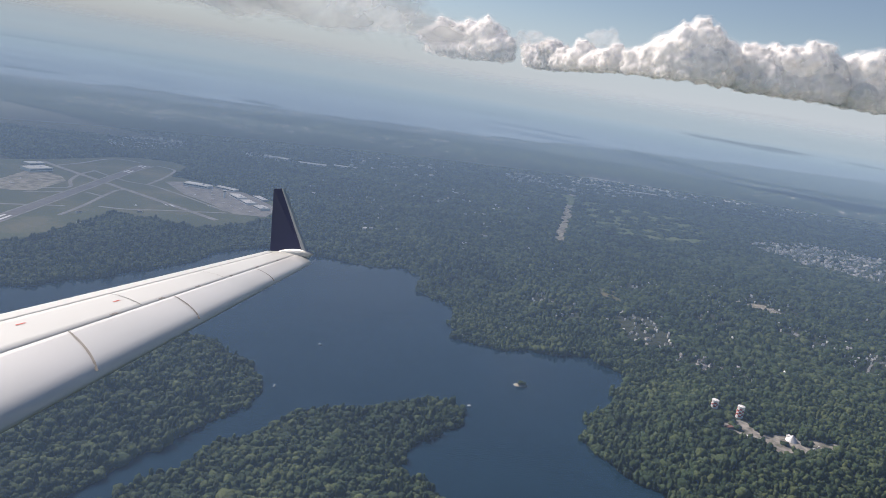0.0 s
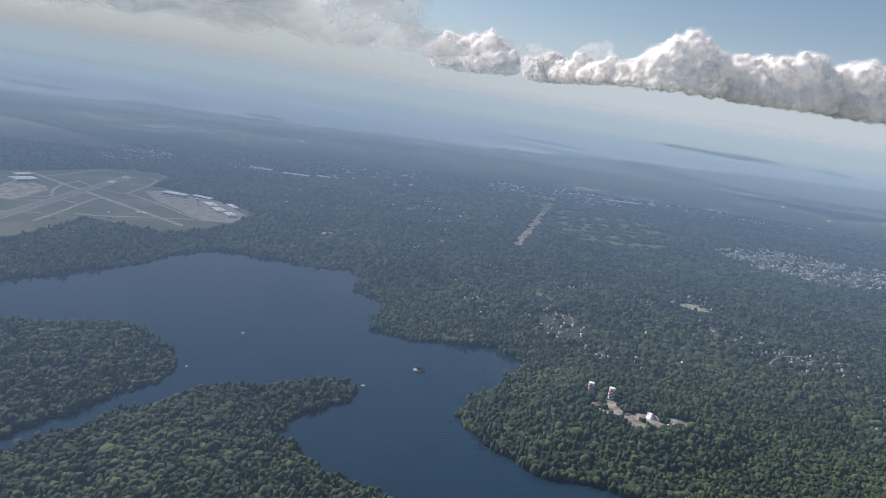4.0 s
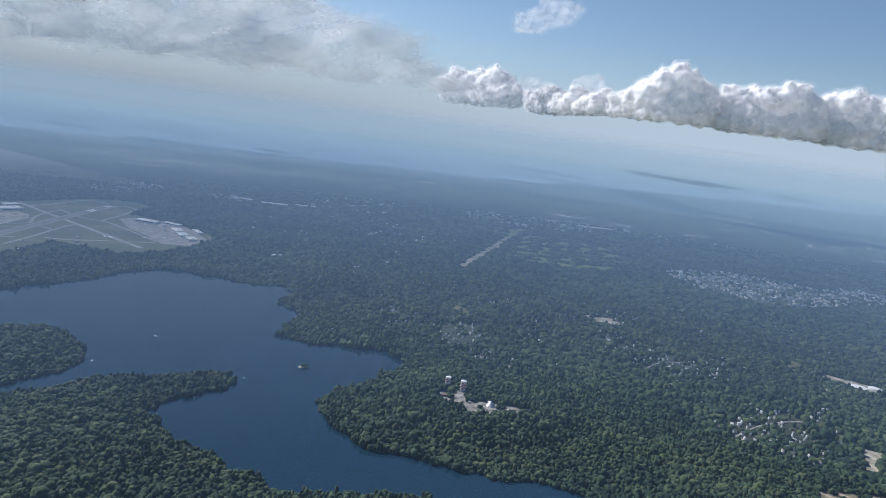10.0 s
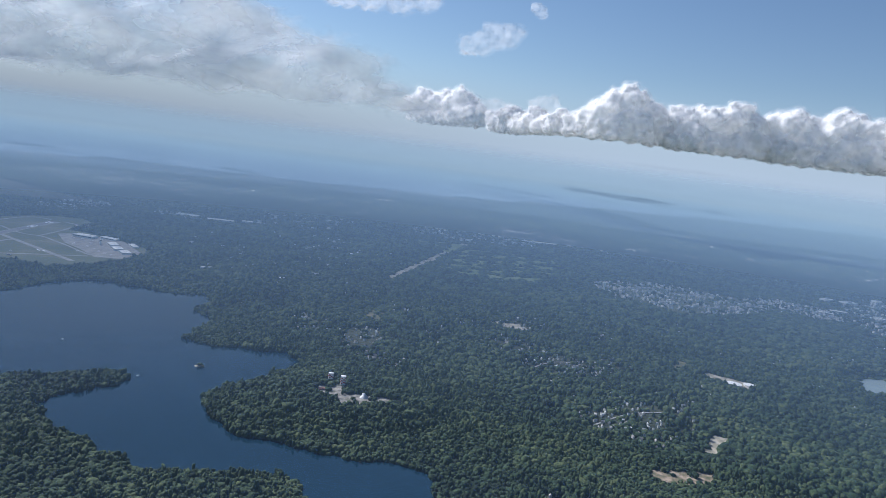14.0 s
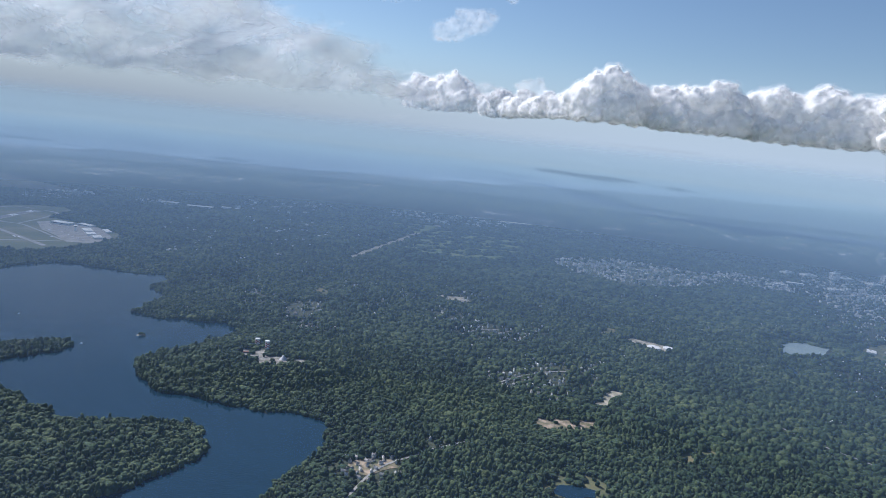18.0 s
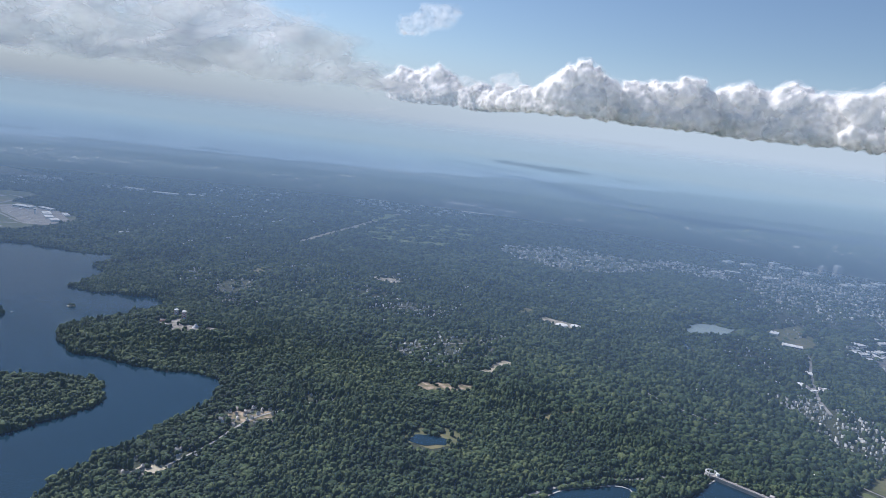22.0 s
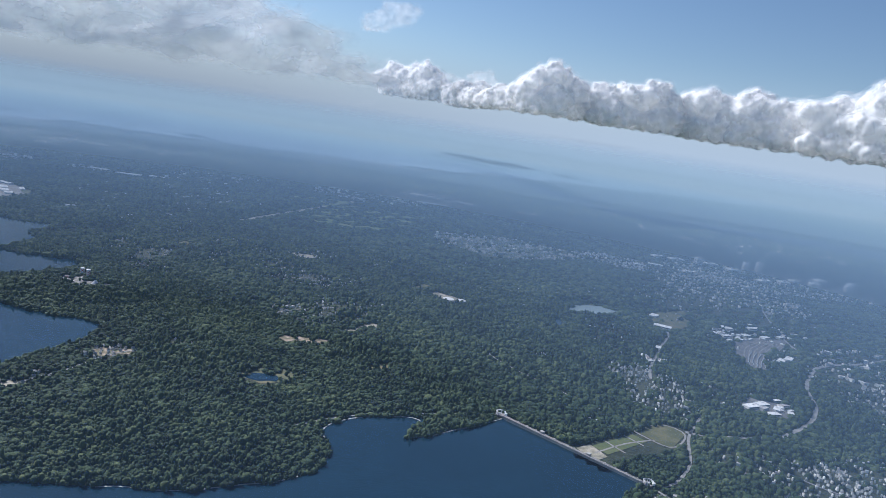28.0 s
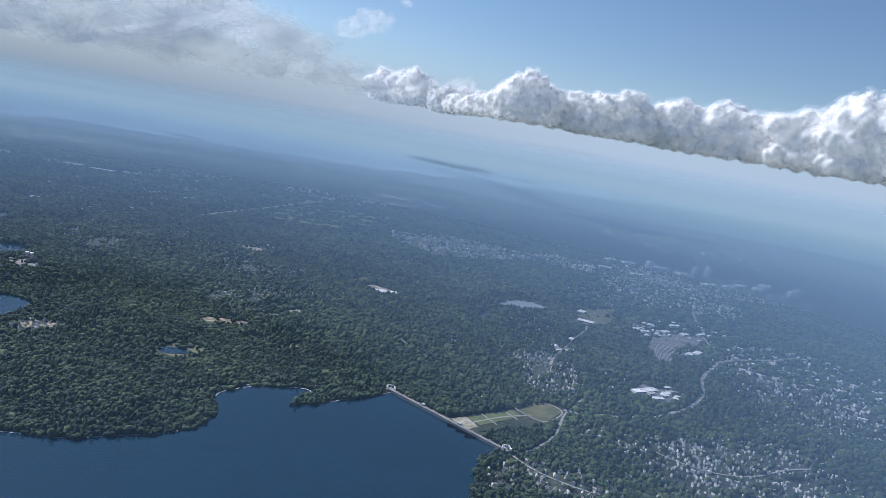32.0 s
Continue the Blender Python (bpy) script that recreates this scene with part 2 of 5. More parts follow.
HEADLAND = [(30, 75), (43, 92), (52, 105), (58, 117), (58, 125), (54, 134), (46, 140), (32, 137), (18, 132), (6, 132), (-8, 140), (-18, 146),
            (-32, 156), (-39, 162), (-39, 168), (-34, 178), (-25, 190), (-27, 200), (-44, 195), (-60, 189), (-67, 184), (-76, 169), (-84, 155), (-92, 145),
            (-112, 105)]
ARM = [(-124, 108), (-98, 146), (-90, 162), (-82, 177), (-77, 191), (-83, 207), (-97, 219), (-112, 222), (-140, 214), (-200, 188), (-300, 140)]
LAKE = np.vstack([wander(FAR_SHORE, 3.0, 3, False, 3), wander(BASIN, 2.0, 3, False, 4), wander(WEST[:6], 1.5, 2, False, 5),
                  wander([(286, -60), (70, -60), (12, 36)], 8, 5, False, 8), wander(HEADLAND, 2.5, 3, False, 6), wander(ARM, 3, 3, False, 7)])
DAM = ((264.5, 119.0), (309.5, 82.0))
COAST = [(-3400, 500), (-1400, 820), (-800, 1120), (-640, 1185), (-605, 1235), (-575, 1310), (-435, 1270), (-330, 1330), (-255, 1345), (-150, 1400),
         (-60, 1430), (30, 1460), (130, 1500), (240, 1580), (430, 1700), (560, 1760), (740, 1870), (1100, 2075), (1400, 2180), (1760, 2370), (2600, 2750), (3900, 3300)]
COAST = wander(COAST, 28, 4, False, 9)
FAR_ISLAND = wander([(-3400, 3700), (-1300, 3250), (-700, 3120), (-349, 3020), (-75, 3350), (369, 3550), (800, 3900), (1300, 4000), (2200, 4200), (3900, 4300)], 60, 4, False, 10)
POND = wander([(161, 121), (164, 125), (170, 126.5), (177, 124), (175, 120), (168, 118)], 0.8, 2, True, 11)
FAR_LAKE = wander([(314, 308), (320, 324), (330, 338), (346, 344), (355, 334), (344, 318), (328, 308)], 2, 2, True, 12)
MILL_POND = wander([(305, 292), (309, 286), (307, 270), (303, 272)], 1, 2, True, 13)
AIRFIELD = np.array([(-310, 250), (-199, 267), (-197, 284), (-192, 306), (-190, 332), (-187, 357), (-161, 355), (-145, 350), (-128, 374), (-120, 402), (-118, 428), (-130, 446),
                     (-150, 460), (-192, 480), (-203, 478), (-204, 500), (-209, 528), (-224, 540), (-244, 538), (-262, 524), (-272, 500), (-288, 470), (-310, 440), (-340, 330)], float)
CLEARINGS = {
    "works": (np.array([(43.5, 200.5), (52.5, 202.5), (54.5, 195.5), (60.5, 196.5), (70.5, 196), (77.5, 195.5), (72.5, 189.5), (64.5, 186.5), (55.5, 184.5), (52.5, 189.5), (45.5, 192.5)], float), 5.3),
    "power_cut": (np.array([(43, 446), (50, 448), (112, 706), (103, 708)], float), 0.2),
    "pit": (np.array([(223, 300), (230, 306), (240, 300), (250.5, 294), (249, 286), (240, 283), (232, 289)], float), 0.5),
    "park": (np.array([(286, 104), (296, 108), (318, 126), (336, 142), (344, 132), (330, 112), (306, 94), (298, 88)], float), 0.0),
    "ball_field": (np.array([(372, 300), (376, 340), (410, 366), (400, 318), (384, 300)], float), 0.2),
    "old_field": (np.array([(200, 298), (216, 324), (234, 320), (212, 304)], float), 0.2),
    "glade": (np.array([(45, 332), (46, 350), (56, 348), (54, 324)], float), 0.2),
    "new_lots": (np.array([(160, 166), (163, 175), (186, 178), (182, 167)], float), 0.3),
    "dug_slope": (np.array([(186, 194), (200, 215), (206, 213), (192, 193)], float), 0.3),
    "marsh": (np.array([(158, 121), (164, 131), (172, 134), (185, 133), (182, 122), (170, 116)], float), -0.3),
    "wet_meadow": (np.array([(204, 150), (221, 166), (228, 162), (210, 147)], float), 0.0),
    "levelled_site": (np.array([(112, 362), (137, 360), (141, 341), (128, 344)], float), 0.3),
    "new_street": (np.array([(100, 118), (104, 127), (114, 129), (116, 124), (108, 117)], float), 0.3),
    "yard_by_road": (np.array([(86, 76), (90, 85), (97, 83), (93, 75)], float), 0.3),
    "rail_yard": (np.array([(409, 240), (411, 270), (420, 294), (438, 314), (466, 322), (456, 302), (438, 284), (426, 262), (418, 237)], float), 0.2),
    "golf": (np.array([(28, 668), (84, 700), (205, 668), (190, 600), (176, 520), (121, 506), (78, 516), (98, 620)], float), 0.3),
    "estate": (np.array([(215, 556), (276, 590), (356, 600), (348, 540), (266, 448), (240, 490)], float), 0.5),
    "depot": (np.array([(378, 172), (388, 190), (404, 186), (398, 166)], float), 0.2),
}
ROADS = {
    "parkway": ([(530, 312), (477, 274), (452, 255), (436, 230), (427, 212), (421, 189), (409, 168), (385, 142), (362, 130), (340, 133)], 2.3),
    "valley_road": ([(378, 310), (374, 278), (362, 252), (352, 228), (344, 207), (340, 190)], 1.6),
    "shore_road": ([(190, 82), (196, 90), (204, 97), (213, 103), (224, 109.5), (236, 111), (248, 116), (262, 121)], 1.0),
    "dam_road": ([(309, 82), (314, 78), (322, 84), (332, 100), (340, 130), (352, 150)], 1.2),
    "ridge_road": ([(258, 196), (266, 180), (280, 168), (300, 150)], 0.7),
    "airport_road": ([(-300, 246), (-220, 262), (-190, 296), (-160, 330), (-132, 352), (-100, 360)], 0.8),
    "hill_street": ([(362, 112), (374, 98), (392, 92), (410, 96), (428, 108), (450, 112)], 0.9),
    "lower_street": ([(314, 78), (322, 66), (334, 58), (350, 56)], 0.9),
    "east_street": ([(96, 84), (102, 98), (106, 112), (110, 124), (124, 136), (136, 144)], 0.8),
    "bench_street": ([(150, 208), (160, 218), (172, 226), (186, 230)], 0.8),
    "crescent": ([(132, 268), (142, 282), (154, 288), (166, 282), (164, 270)], 0.8),
    "highway": ([(343, 570), (380, 548), (420, 520), (455, 520), (500, 540)], 3.0),
    "avenue": ([(460, 290), (468, 340), (478, 390), (500, 450)], 1.6),
}
TOWN = np.array([(405, 596), (470, 640), (560, 690), (690, 690), (740, 620), (640, 520), (560, 470), (520, 330), (470, 330), (400, 370), (395, 470), (415, 520)], float)


def land(x, y):
    """The height of the ground."""
    shore = np.where(inside(LAKE[::3], x, y), 0, np.minimum(away(LAKE[::6], x, y, True), 200))
    rise = np.clip((shore - 2.5) / 22, 0, 1)
    z = -0.25 + rise * (1.1 + 1.3 * waves(x, y, 110, 21)) + np.clip((shore - 10) / 90, 0, 1) * (0.9 + 1.3 * waves(x, y, 330, 22))
    z = z + rise * 4.2 * np.exp(-((x - 54) ** 2 + (y - 204) ** 2) / 900)
    sea = y - np.interp(x, COAST[:, 0], COAST[:, 1])
    z = np.where(sea > -60, z * np.clip(-sea / 60, 0, 1) - 0.3 * (sea > -3), z)
    isle = y - np.interp(x, FAR_ISLAND[:, 0], FAR_ISLAND[:, 1])
    z = np.where(isle > 0, np.clip(isle / 200, 0, 1) * (6 + 5 * waves(x, y, 900, 23)), z)
    for poly, level in [(AIRFIELD, 0.6)] + list(CLEARINGS.values()):
        reach = np.where(inside(poly, x, y), 0, away(poly, x, y, True))
        f = np.clip(1 - (reach - 4) / 12, 0, 1)
        z = z * (1 - f) + level * f
    for poly in (POND, FAR_LAKE, MILL_POND):
        reach = np.where(inside(poly, x, y), 0, away(poly, x, y, True))
        f = np.clip(1 - (reach - 3) / 8, 0, 1)
        z = z * (1 - f) - 0.25 * f
    return z


def height(x, y):
    return float(land(np.array([x], float), np.array([y], float))[0])


# ---------------------------------------------------------------- ground and water
def steps(first, last, gap, low, high, grow=1.16):
    out = list(np.arange(first, last + gap, gap))
    g = gap
    while out[-1] < high:
        g *= grow
        out.append(min(out[-1] + g, high))
    g = gap
    while out[0] > low:
        g *= grow
        out.insert(0, max(out[0] - g, low))
    return np.array(out)


gx, gy = steps(-320, 620, 3.5, -3600, 4200), steps(20, 720, 3.5, -500, 4960)
GX, GY = np.meshgrid(gx, gy)
GZ = land(GX, GY)
nx = len(gx)
cells = (np.arange(len(gy) - 1)[:, None] * nx + np.arange(nx - 1)).ravel()
ground = quick_mesh("ground", np.stack([GX, GY, GZ], -1).reshape(-1, 3), np.stack([cells, cells + 1, cells + nx + 1, cells + nx], 1), [SOIL], smooth=True)
tagged(ground, "rolling wooded land with dark soil under the trees", "ground", kind="structure")


def sheet(name, poly, z, material, label, category, kind="structure"):
    bm = bmesh.new()
    bm.faces.new([bm.verts.new((float(x), float(y), z)) for x, y in poly])
    bmesh.ops.triangulate(bm, faces=bm.faces[:])
    bmesh.ops.recalc_face_normals(bm, faces=bm.faces[:])
    if sum(f.normal.z for f in bm.faces) < 0:
        bmesh.ops.reverse_faces(bm, faces=bm.faces[:])
    return tagged(part(name, bm, material), label, category, kind=kind)


sheet("water_reservoir", LAKE, 0.0, WATER, "dark blue reservoir water with faint ripples", "reservoir")
sheet("water_pond", POND, -0.05, WATER, "small dark woodland pond", "pond")
sheet("water_lake", FAR_LAKE, -0.05, SKY_PALED_WATER, "lake among the woods painted pale with sky reflection", "lake")
sheet("water_mill_pond", MILL_POND, -0.05, WATER, "narrow pond below the lake", "pond")
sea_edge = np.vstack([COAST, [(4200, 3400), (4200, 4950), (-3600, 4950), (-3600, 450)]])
sheet("water_sound", sea_edge, -0.12, SEA, "wide hazy blue sea sound beyond the coast, painted pale with sky reflection", "sea")

for name, ground_kind, label in (("works", GRAVEL, "pale gravel yard of the water works"), ("power_cut", SAND, "mown strip cut through the woods"),
                                 ("pit", SAND, "bare sandy pit in the woods"), ("ball_field", MEADOW, "mown playing field"),
                                 ("old_field", MEADOW, "dry grass field among woods"), ("glade", MEADOW, "pale grass glade"),
                                 ("new_lots", CLAY, "bare red building lots"), ("dug_slope", SAND, "freshly dug sandy slope"),
                                 ("marsh", MEADOW, "reedy marsh round the pond"), ("wet_meadow", MEADOW, "pale wet meadow"),
                                 ("levelled_site", SAND, "levelled bare building site"), ("rail_yard", TARMAC, "grey rail yard ground"),
                                 ("depot", TARMAC, "paved depot yard"), ("new_street", CLAY, "bare red earth of a new street"), ("yard_by_road", SAND, "bare pale yard beside the houses"), ("golf", FAIRWAY, "light green golf course fairways"), ("estate", INFIELD, "gardens and streets of the housing estate")):
    poly, level = CLEARINGS[name]
    sheet(f"ground_{name}", wander(poly, 1.2, 2, True, len(name)), level + 0.12, ground_kind, label, "clearing")
sheet("ground_airfield", wander(AIRFIELD, 4, 2, True, 31), 0.72, GRASS, "mown green and straw-coloured airfield grass", "airfield")


def ribbon(name, line, width, material, label, category, lift=0.25, level=None, kind="structure"):
    """A road or a runway: a strip that lies on the ground."""
    p = np.array(line, float)
    s = np.r_[0, np.cumsum(np.linalg.norm(np.diff(p, axis=0), axis=1))]
    at = np.linspace(0, s[-1], max(2, int(s[-1] / 4)))
    q = np.stack([np.interp(at, s, p[:, 0]), np.interp(at, s, p[:, 1])], 1)
    for n in range(3):
        if len(line) > 2:
            q[1:-1] = (q[:-2] + 2 * q[1:-1] + q[2:]) / 4
    way = np.gradient(q, axis=0)
    side = np.stack([-way[:, 1], way[:, 0]], 1) / np.linalg.norm(way, axis=1, keepdims=True) * width / 2
    a, b = q + side, q - side
    za = zb = np.full(len(q), level) if level is not None else None
    if level is None:
        za, zb = land(a[:, 0], a[:, 1]) + lift, land(b[:, 0], b[:, 1]) + lift
    verts = np.vstack([np.c_[a, za], np.c_[b, zb]])
    k, n = np.arange(len(q) - 1), len(q)
    return tagged(quick_mesh(name, verts, np.stack([k + n, k + n + 1, k + 1, k], 1), [material]), label, category, kind=kind)


for name, (line, width) in ROADS.items():
    ribbon("road_" + name, line, width, ROAD, "pale worn asphalt road between trees", "road")

# airfield pavements
ribbon("runway_main", [(-213, 236), (-219, 322), (-231.5, 508)], 5.2, TARMAC, "long grey asphalt runway with worn middle", "runway", level=0.80)
for side in (-1, 1):
    ribbon("runway_shoulder", [(-213 + side * 3.2, 236), (-219 + side * 3.2, 322), (-231.5 + side * 3.2, 508)], 1.0, CONCRETE, "pale worn runway shoulder", "runway", level=0.79)
ribbon("runway_cross", [(-280, 468), (-269, 460), (-143, 374)], 3.6, CONCRETE, "pale crossing runway", "runway", level=0.785)
for line in ([(-246, 462), (-227, 448), (-212, 439), (-204, 443), (-175, 422), (-145, 398)], [(-204, 442), (-205, 471), (-210, 508), (-226, 512)], [(-268, 458), (-262, 480), (-260, 508), (-256, 520), (-238, 516)],
             [(-204, 340), (-205, 366), (-208, 391), (-210, 418), (-202, 416)], [(-219, 396), (-208, 392)], [(-252, 380), (-238, 393), (-228, 401), (-239, 419), (-245, 443), (-244, 462)],
             [(-236, 344), (-226, 350), (-211, 359)], [(-199, 368), (-188, 368), (-174, 378), (-144, 394)], [(-240, 376), (-229, 386), (-221, 398)], [(-226, 508), (-228, 486), (-232, 470)]):
    ribbon("taxiway", line, 2.0, CONCRETE, "pale concrete taxiway in the grass", "taxiway", level=0.765)
sheet("apron_east", [(-200, 458), (-190, 470), (-150, 458), (-122, 424), (-124, 398), (-140, 394), (-158, 412), (-178, 428)], 0.775, CONCRETE, "grey apron before the hangars", "apron")
sheet("apron_terminal", [(-262, 372), (-245, 377), (-238, 382), (-240, 418), (-248, 429), (-270, 440)], 0.775, SAND, "pale concrete apron before the terminal", "apron")
for k, (y0, y1, side) in enumerate(((296, 306, -1), (296, 306, 1), (318, 328, -1), (318, 328, 1), (470, 480, -1), (470, 480, 1), (496, 504, -1), (496, 504, 1))):
    x0, x1 = -219 - (y0 - 322) * 0.067 + side * 1.3, -219 - (y1 - 322) * 0.067 + side * 1.3
    sheet(f"runway_marking_{k + 1}", [(x0 - 0.6, y0), (x0 + 0.6, y0), (x1 + 0.6, y1), (x1 - 0.6, y1)], 0.83, WHITE, "white painted runway marking", "marking")
for k, x in enumerate((-176, -172.5)):
    plain = [(x - 1.6, 394), (x + 1.8, 391.2), (x + 2.2, 392), (x - 1.2, 394.8)]
    sheet(f"runway_marking_{k + 9}", plain, 0.83, WHITE, "white painted bar beside the taxiway", "marking")

# ---------------------------------------------------------------- haze and clouds
ALONG, ACROSS = np.array((0.865, -0.502)), np.array((0.502, 0.865))
START = np.array((-45.0, 27.0))


MIDWAY = Vector((110.0, -60.0, 0.0))
REACH = 4740.0


class Nodes:
    """Short hand for a bare node material."""

    def __init__(self, name):
        self.m = bpy.data.materials.new(name)
        self.m.use_nodes = True
        self.n, self.link = self.m.node_tree.nodes, self.m.node_tree.links.new
        self.n.remove(self.n["Principled BSDF"])
        self.place = self.n.new("ShaderNodeNewGeometry").outputs["Position"]
        split = self.n.new("ShaderNodeSeparateXYZ")
        self.link(self.place, split.inputs[0])
        self.x, self.y, self.z = split.outputs

    def math(self, kind, *values):
        node = self.n.new("ShaderNodeMath")
        node.operation = kind
        for k, v in enumerate(values):
            if isinstance(v, (int, float)):
                node.inputs[k].default_value = v
            else:
                self.link(v, node.inputs[k])
        return node.outputs[0]

    def span(self, value, low, high, to_low=0.0, to_high=1.0, smooth=True):
        node = self.n.new("ShaderNodeMapRange")
        node.interpolation_type = "SMOOTHSTEP" if smooth else "LINEAR"
        for key, v in (("From Min", low), ("From Max", high), ("To Min", to_low), ("To Max", to_high)):
            node.inputs[key].default_value = v
        self.link(value, node.inputs["Value"])
        return node.outputs[0]

    def noise(self, scale, detail=4, stretch=(1, 1, 1), rough=0.5):
        node, shape = self.n.new("ShaderNodeTexNoise"), self.n.new("ShaderNodeMapping")
        shape.inputs["Scale"].default_value = stretch
        self.link(self.place, shape.inputs["Vector"])
        self.link(shape.outputs[0], node.inputs["Vector"])
        for key, v in (("Scale", scale), ("Detail", detail), ("Roughness", rough)):
            node.inputs[key].default_value = v
        return node.outputs[0]

    def distance(self, x, y):
        node = self.n.new("ShaderNodeVectorMath")
        node.operation = "DISTANCE"
        node.inputs[1].default_value = (x, y, 0.0)
        self.link(self.place, node.inputs[0])
        return node.outputs["Value"]

    def ramp(self, value, *stops):
        node = self.n.new("ShaderNodeValToRGB")
        marks = node.color_ramp.elements
        marks[0].position, marks[0].color = stops[0][0], (*stops[0][1], 1)
        marks[1].position, marks[1].color = stops[-1][0], (*stops[-1][1], 1)
        for at, colour in stops[1:-1]:
            marks.new(at).color = (*colour, 1)
        self.link(value, node.inputs[0])
        return node.outputs[0]

    def veil(self, amount, colour, back=0.5):
        """Lets light through but for the amount, which it scatters forwards and back."""
        clear, lit, through_ = (self.n.new("ShaderNodeBsdf" + k) for k in ("Transparent", "Diffuse", "Translucent"))
        both, whole = self.n.new("ShaderNodeMixShader"), self.n.new("ShaderNodeMixShader")
        both.inputs[0].default_value = back
        for k in (lit, through_):
            if isinstance(colour, tuple):
                k.inputs["Color"].default_value = (*colour, 1)
            else:
                self.link(colour, k.inputs["Color"])
        self.link(lit.outputs[0], both.inputs[1])
        self.link(through_.outputs[0], both.inputs[2])
        self.link(amount, whole.inputs[0])
        self.link(clear.outputs[0], whole.inputs[1])
        self.link(both.outputs[0], whole.inputs[2])
        self.link(whole.outputs[0], self.n["Material Output"].inputs["Surface"])
        return self.m


# painted summer haze: added shallow bowl over land, thickening outwards; sea veil behind it
h = Nodes("painted_haze")
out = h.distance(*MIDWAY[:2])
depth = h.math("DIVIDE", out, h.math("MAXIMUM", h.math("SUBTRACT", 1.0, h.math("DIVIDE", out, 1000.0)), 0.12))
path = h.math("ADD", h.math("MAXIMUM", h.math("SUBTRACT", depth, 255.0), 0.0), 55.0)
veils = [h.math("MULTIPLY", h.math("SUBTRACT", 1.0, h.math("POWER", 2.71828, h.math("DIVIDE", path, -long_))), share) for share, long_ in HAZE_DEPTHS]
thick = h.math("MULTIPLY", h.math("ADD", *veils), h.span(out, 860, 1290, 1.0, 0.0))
HAZE_PAINT = h.veil(thick, h.ramp(h.math("DIVIDE", depth, REACH), *HAZE_COLOURS), 0.3)
h = Nodes("painted_sea_haze")
SEA_HAZE_PAINT = h.veil(h.span(h.distance(*MIDWAY[:2]), 1120, 4300, 0.15, 0.92, False), HAZE_COLOURS[-1][1], 0.3)
for rings, slope, level, haze_paint, label in ((np.r_[0, np.geomspace(60, 1300, 40)], 0.096, 0.0, HAZE_PAINT, "added veil painted as thin bluish summer haze over the land"),
                                        (np.linspace(1120, REACH, 41), 0.0, 14.0, SEA_HAZE_PAINT, "added veil painted as pale haze over the sea sound")):
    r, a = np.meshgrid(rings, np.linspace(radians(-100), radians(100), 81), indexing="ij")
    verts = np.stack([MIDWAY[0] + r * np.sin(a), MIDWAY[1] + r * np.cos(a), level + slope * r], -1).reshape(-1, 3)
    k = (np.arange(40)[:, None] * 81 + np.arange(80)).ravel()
    veil = quick_mesh("haze", verts, np.stack([k, k + 1, k + 82, k + 81], 1)[:, ::-1], [haze_paint], smooth=True)
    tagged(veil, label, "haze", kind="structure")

# added glowing curtain: painted pale haze beyond the far shore where sea meets sky
h = Nodes("horizon_glow_paint")
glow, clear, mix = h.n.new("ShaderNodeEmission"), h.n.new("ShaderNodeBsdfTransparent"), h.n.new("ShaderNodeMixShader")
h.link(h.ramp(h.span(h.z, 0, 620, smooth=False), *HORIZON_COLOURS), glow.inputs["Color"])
# painted dimmer towards -x, where the cloud bank shades the distance
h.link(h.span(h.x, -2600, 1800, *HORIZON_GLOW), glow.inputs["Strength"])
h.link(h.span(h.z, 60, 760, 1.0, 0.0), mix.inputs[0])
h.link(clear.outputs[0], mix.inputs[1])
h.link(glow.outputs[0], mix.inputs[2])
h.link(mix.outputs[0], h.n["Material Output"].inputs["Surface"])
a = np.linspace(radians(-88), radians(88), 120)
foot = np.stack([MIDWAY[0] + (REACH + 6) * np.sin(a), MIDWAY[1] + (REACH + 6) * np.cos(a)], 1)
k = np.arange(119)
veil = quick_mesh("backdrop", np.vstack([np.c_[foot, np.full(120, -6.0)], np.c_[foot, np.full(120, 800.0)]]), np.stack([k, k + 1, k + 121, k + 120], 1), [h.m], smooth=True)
tagged(veil, "glowing curtain painted as pale hazy distance where sea and sky meet", "backdrop", kind="structure")


def wisps(name, least, most, size, colour=(0.93, 0.93, 0.93), back=0.5):
    """Thin droplets round the edge of a cloud."""
    h = Nodes(name)
    return h.veil(h.span(h.noise(1.0 / size, 3), 0.34, 0.66, least, most), colour, back)


CLOUD = wisps("cloud", 0.9, 0.99, 40, (0.96, 0.96, 0.96), 0.4)
EDGE = [wisps("cloud_edge", 0.08, 0.34, 22), wisps("cloud_fringe", 0.0, 0.24, 20), wisps("cloud_shreds", -0.08, 0.16, 16)]
SOFT = [wisps("soft_cloud", 0.04, 0.11, 20), wisps("soft_cloud_edge", 0.01, 0.09, 18), wisps("soft_cloud_shreds", -0.01, 0.07, 16)]


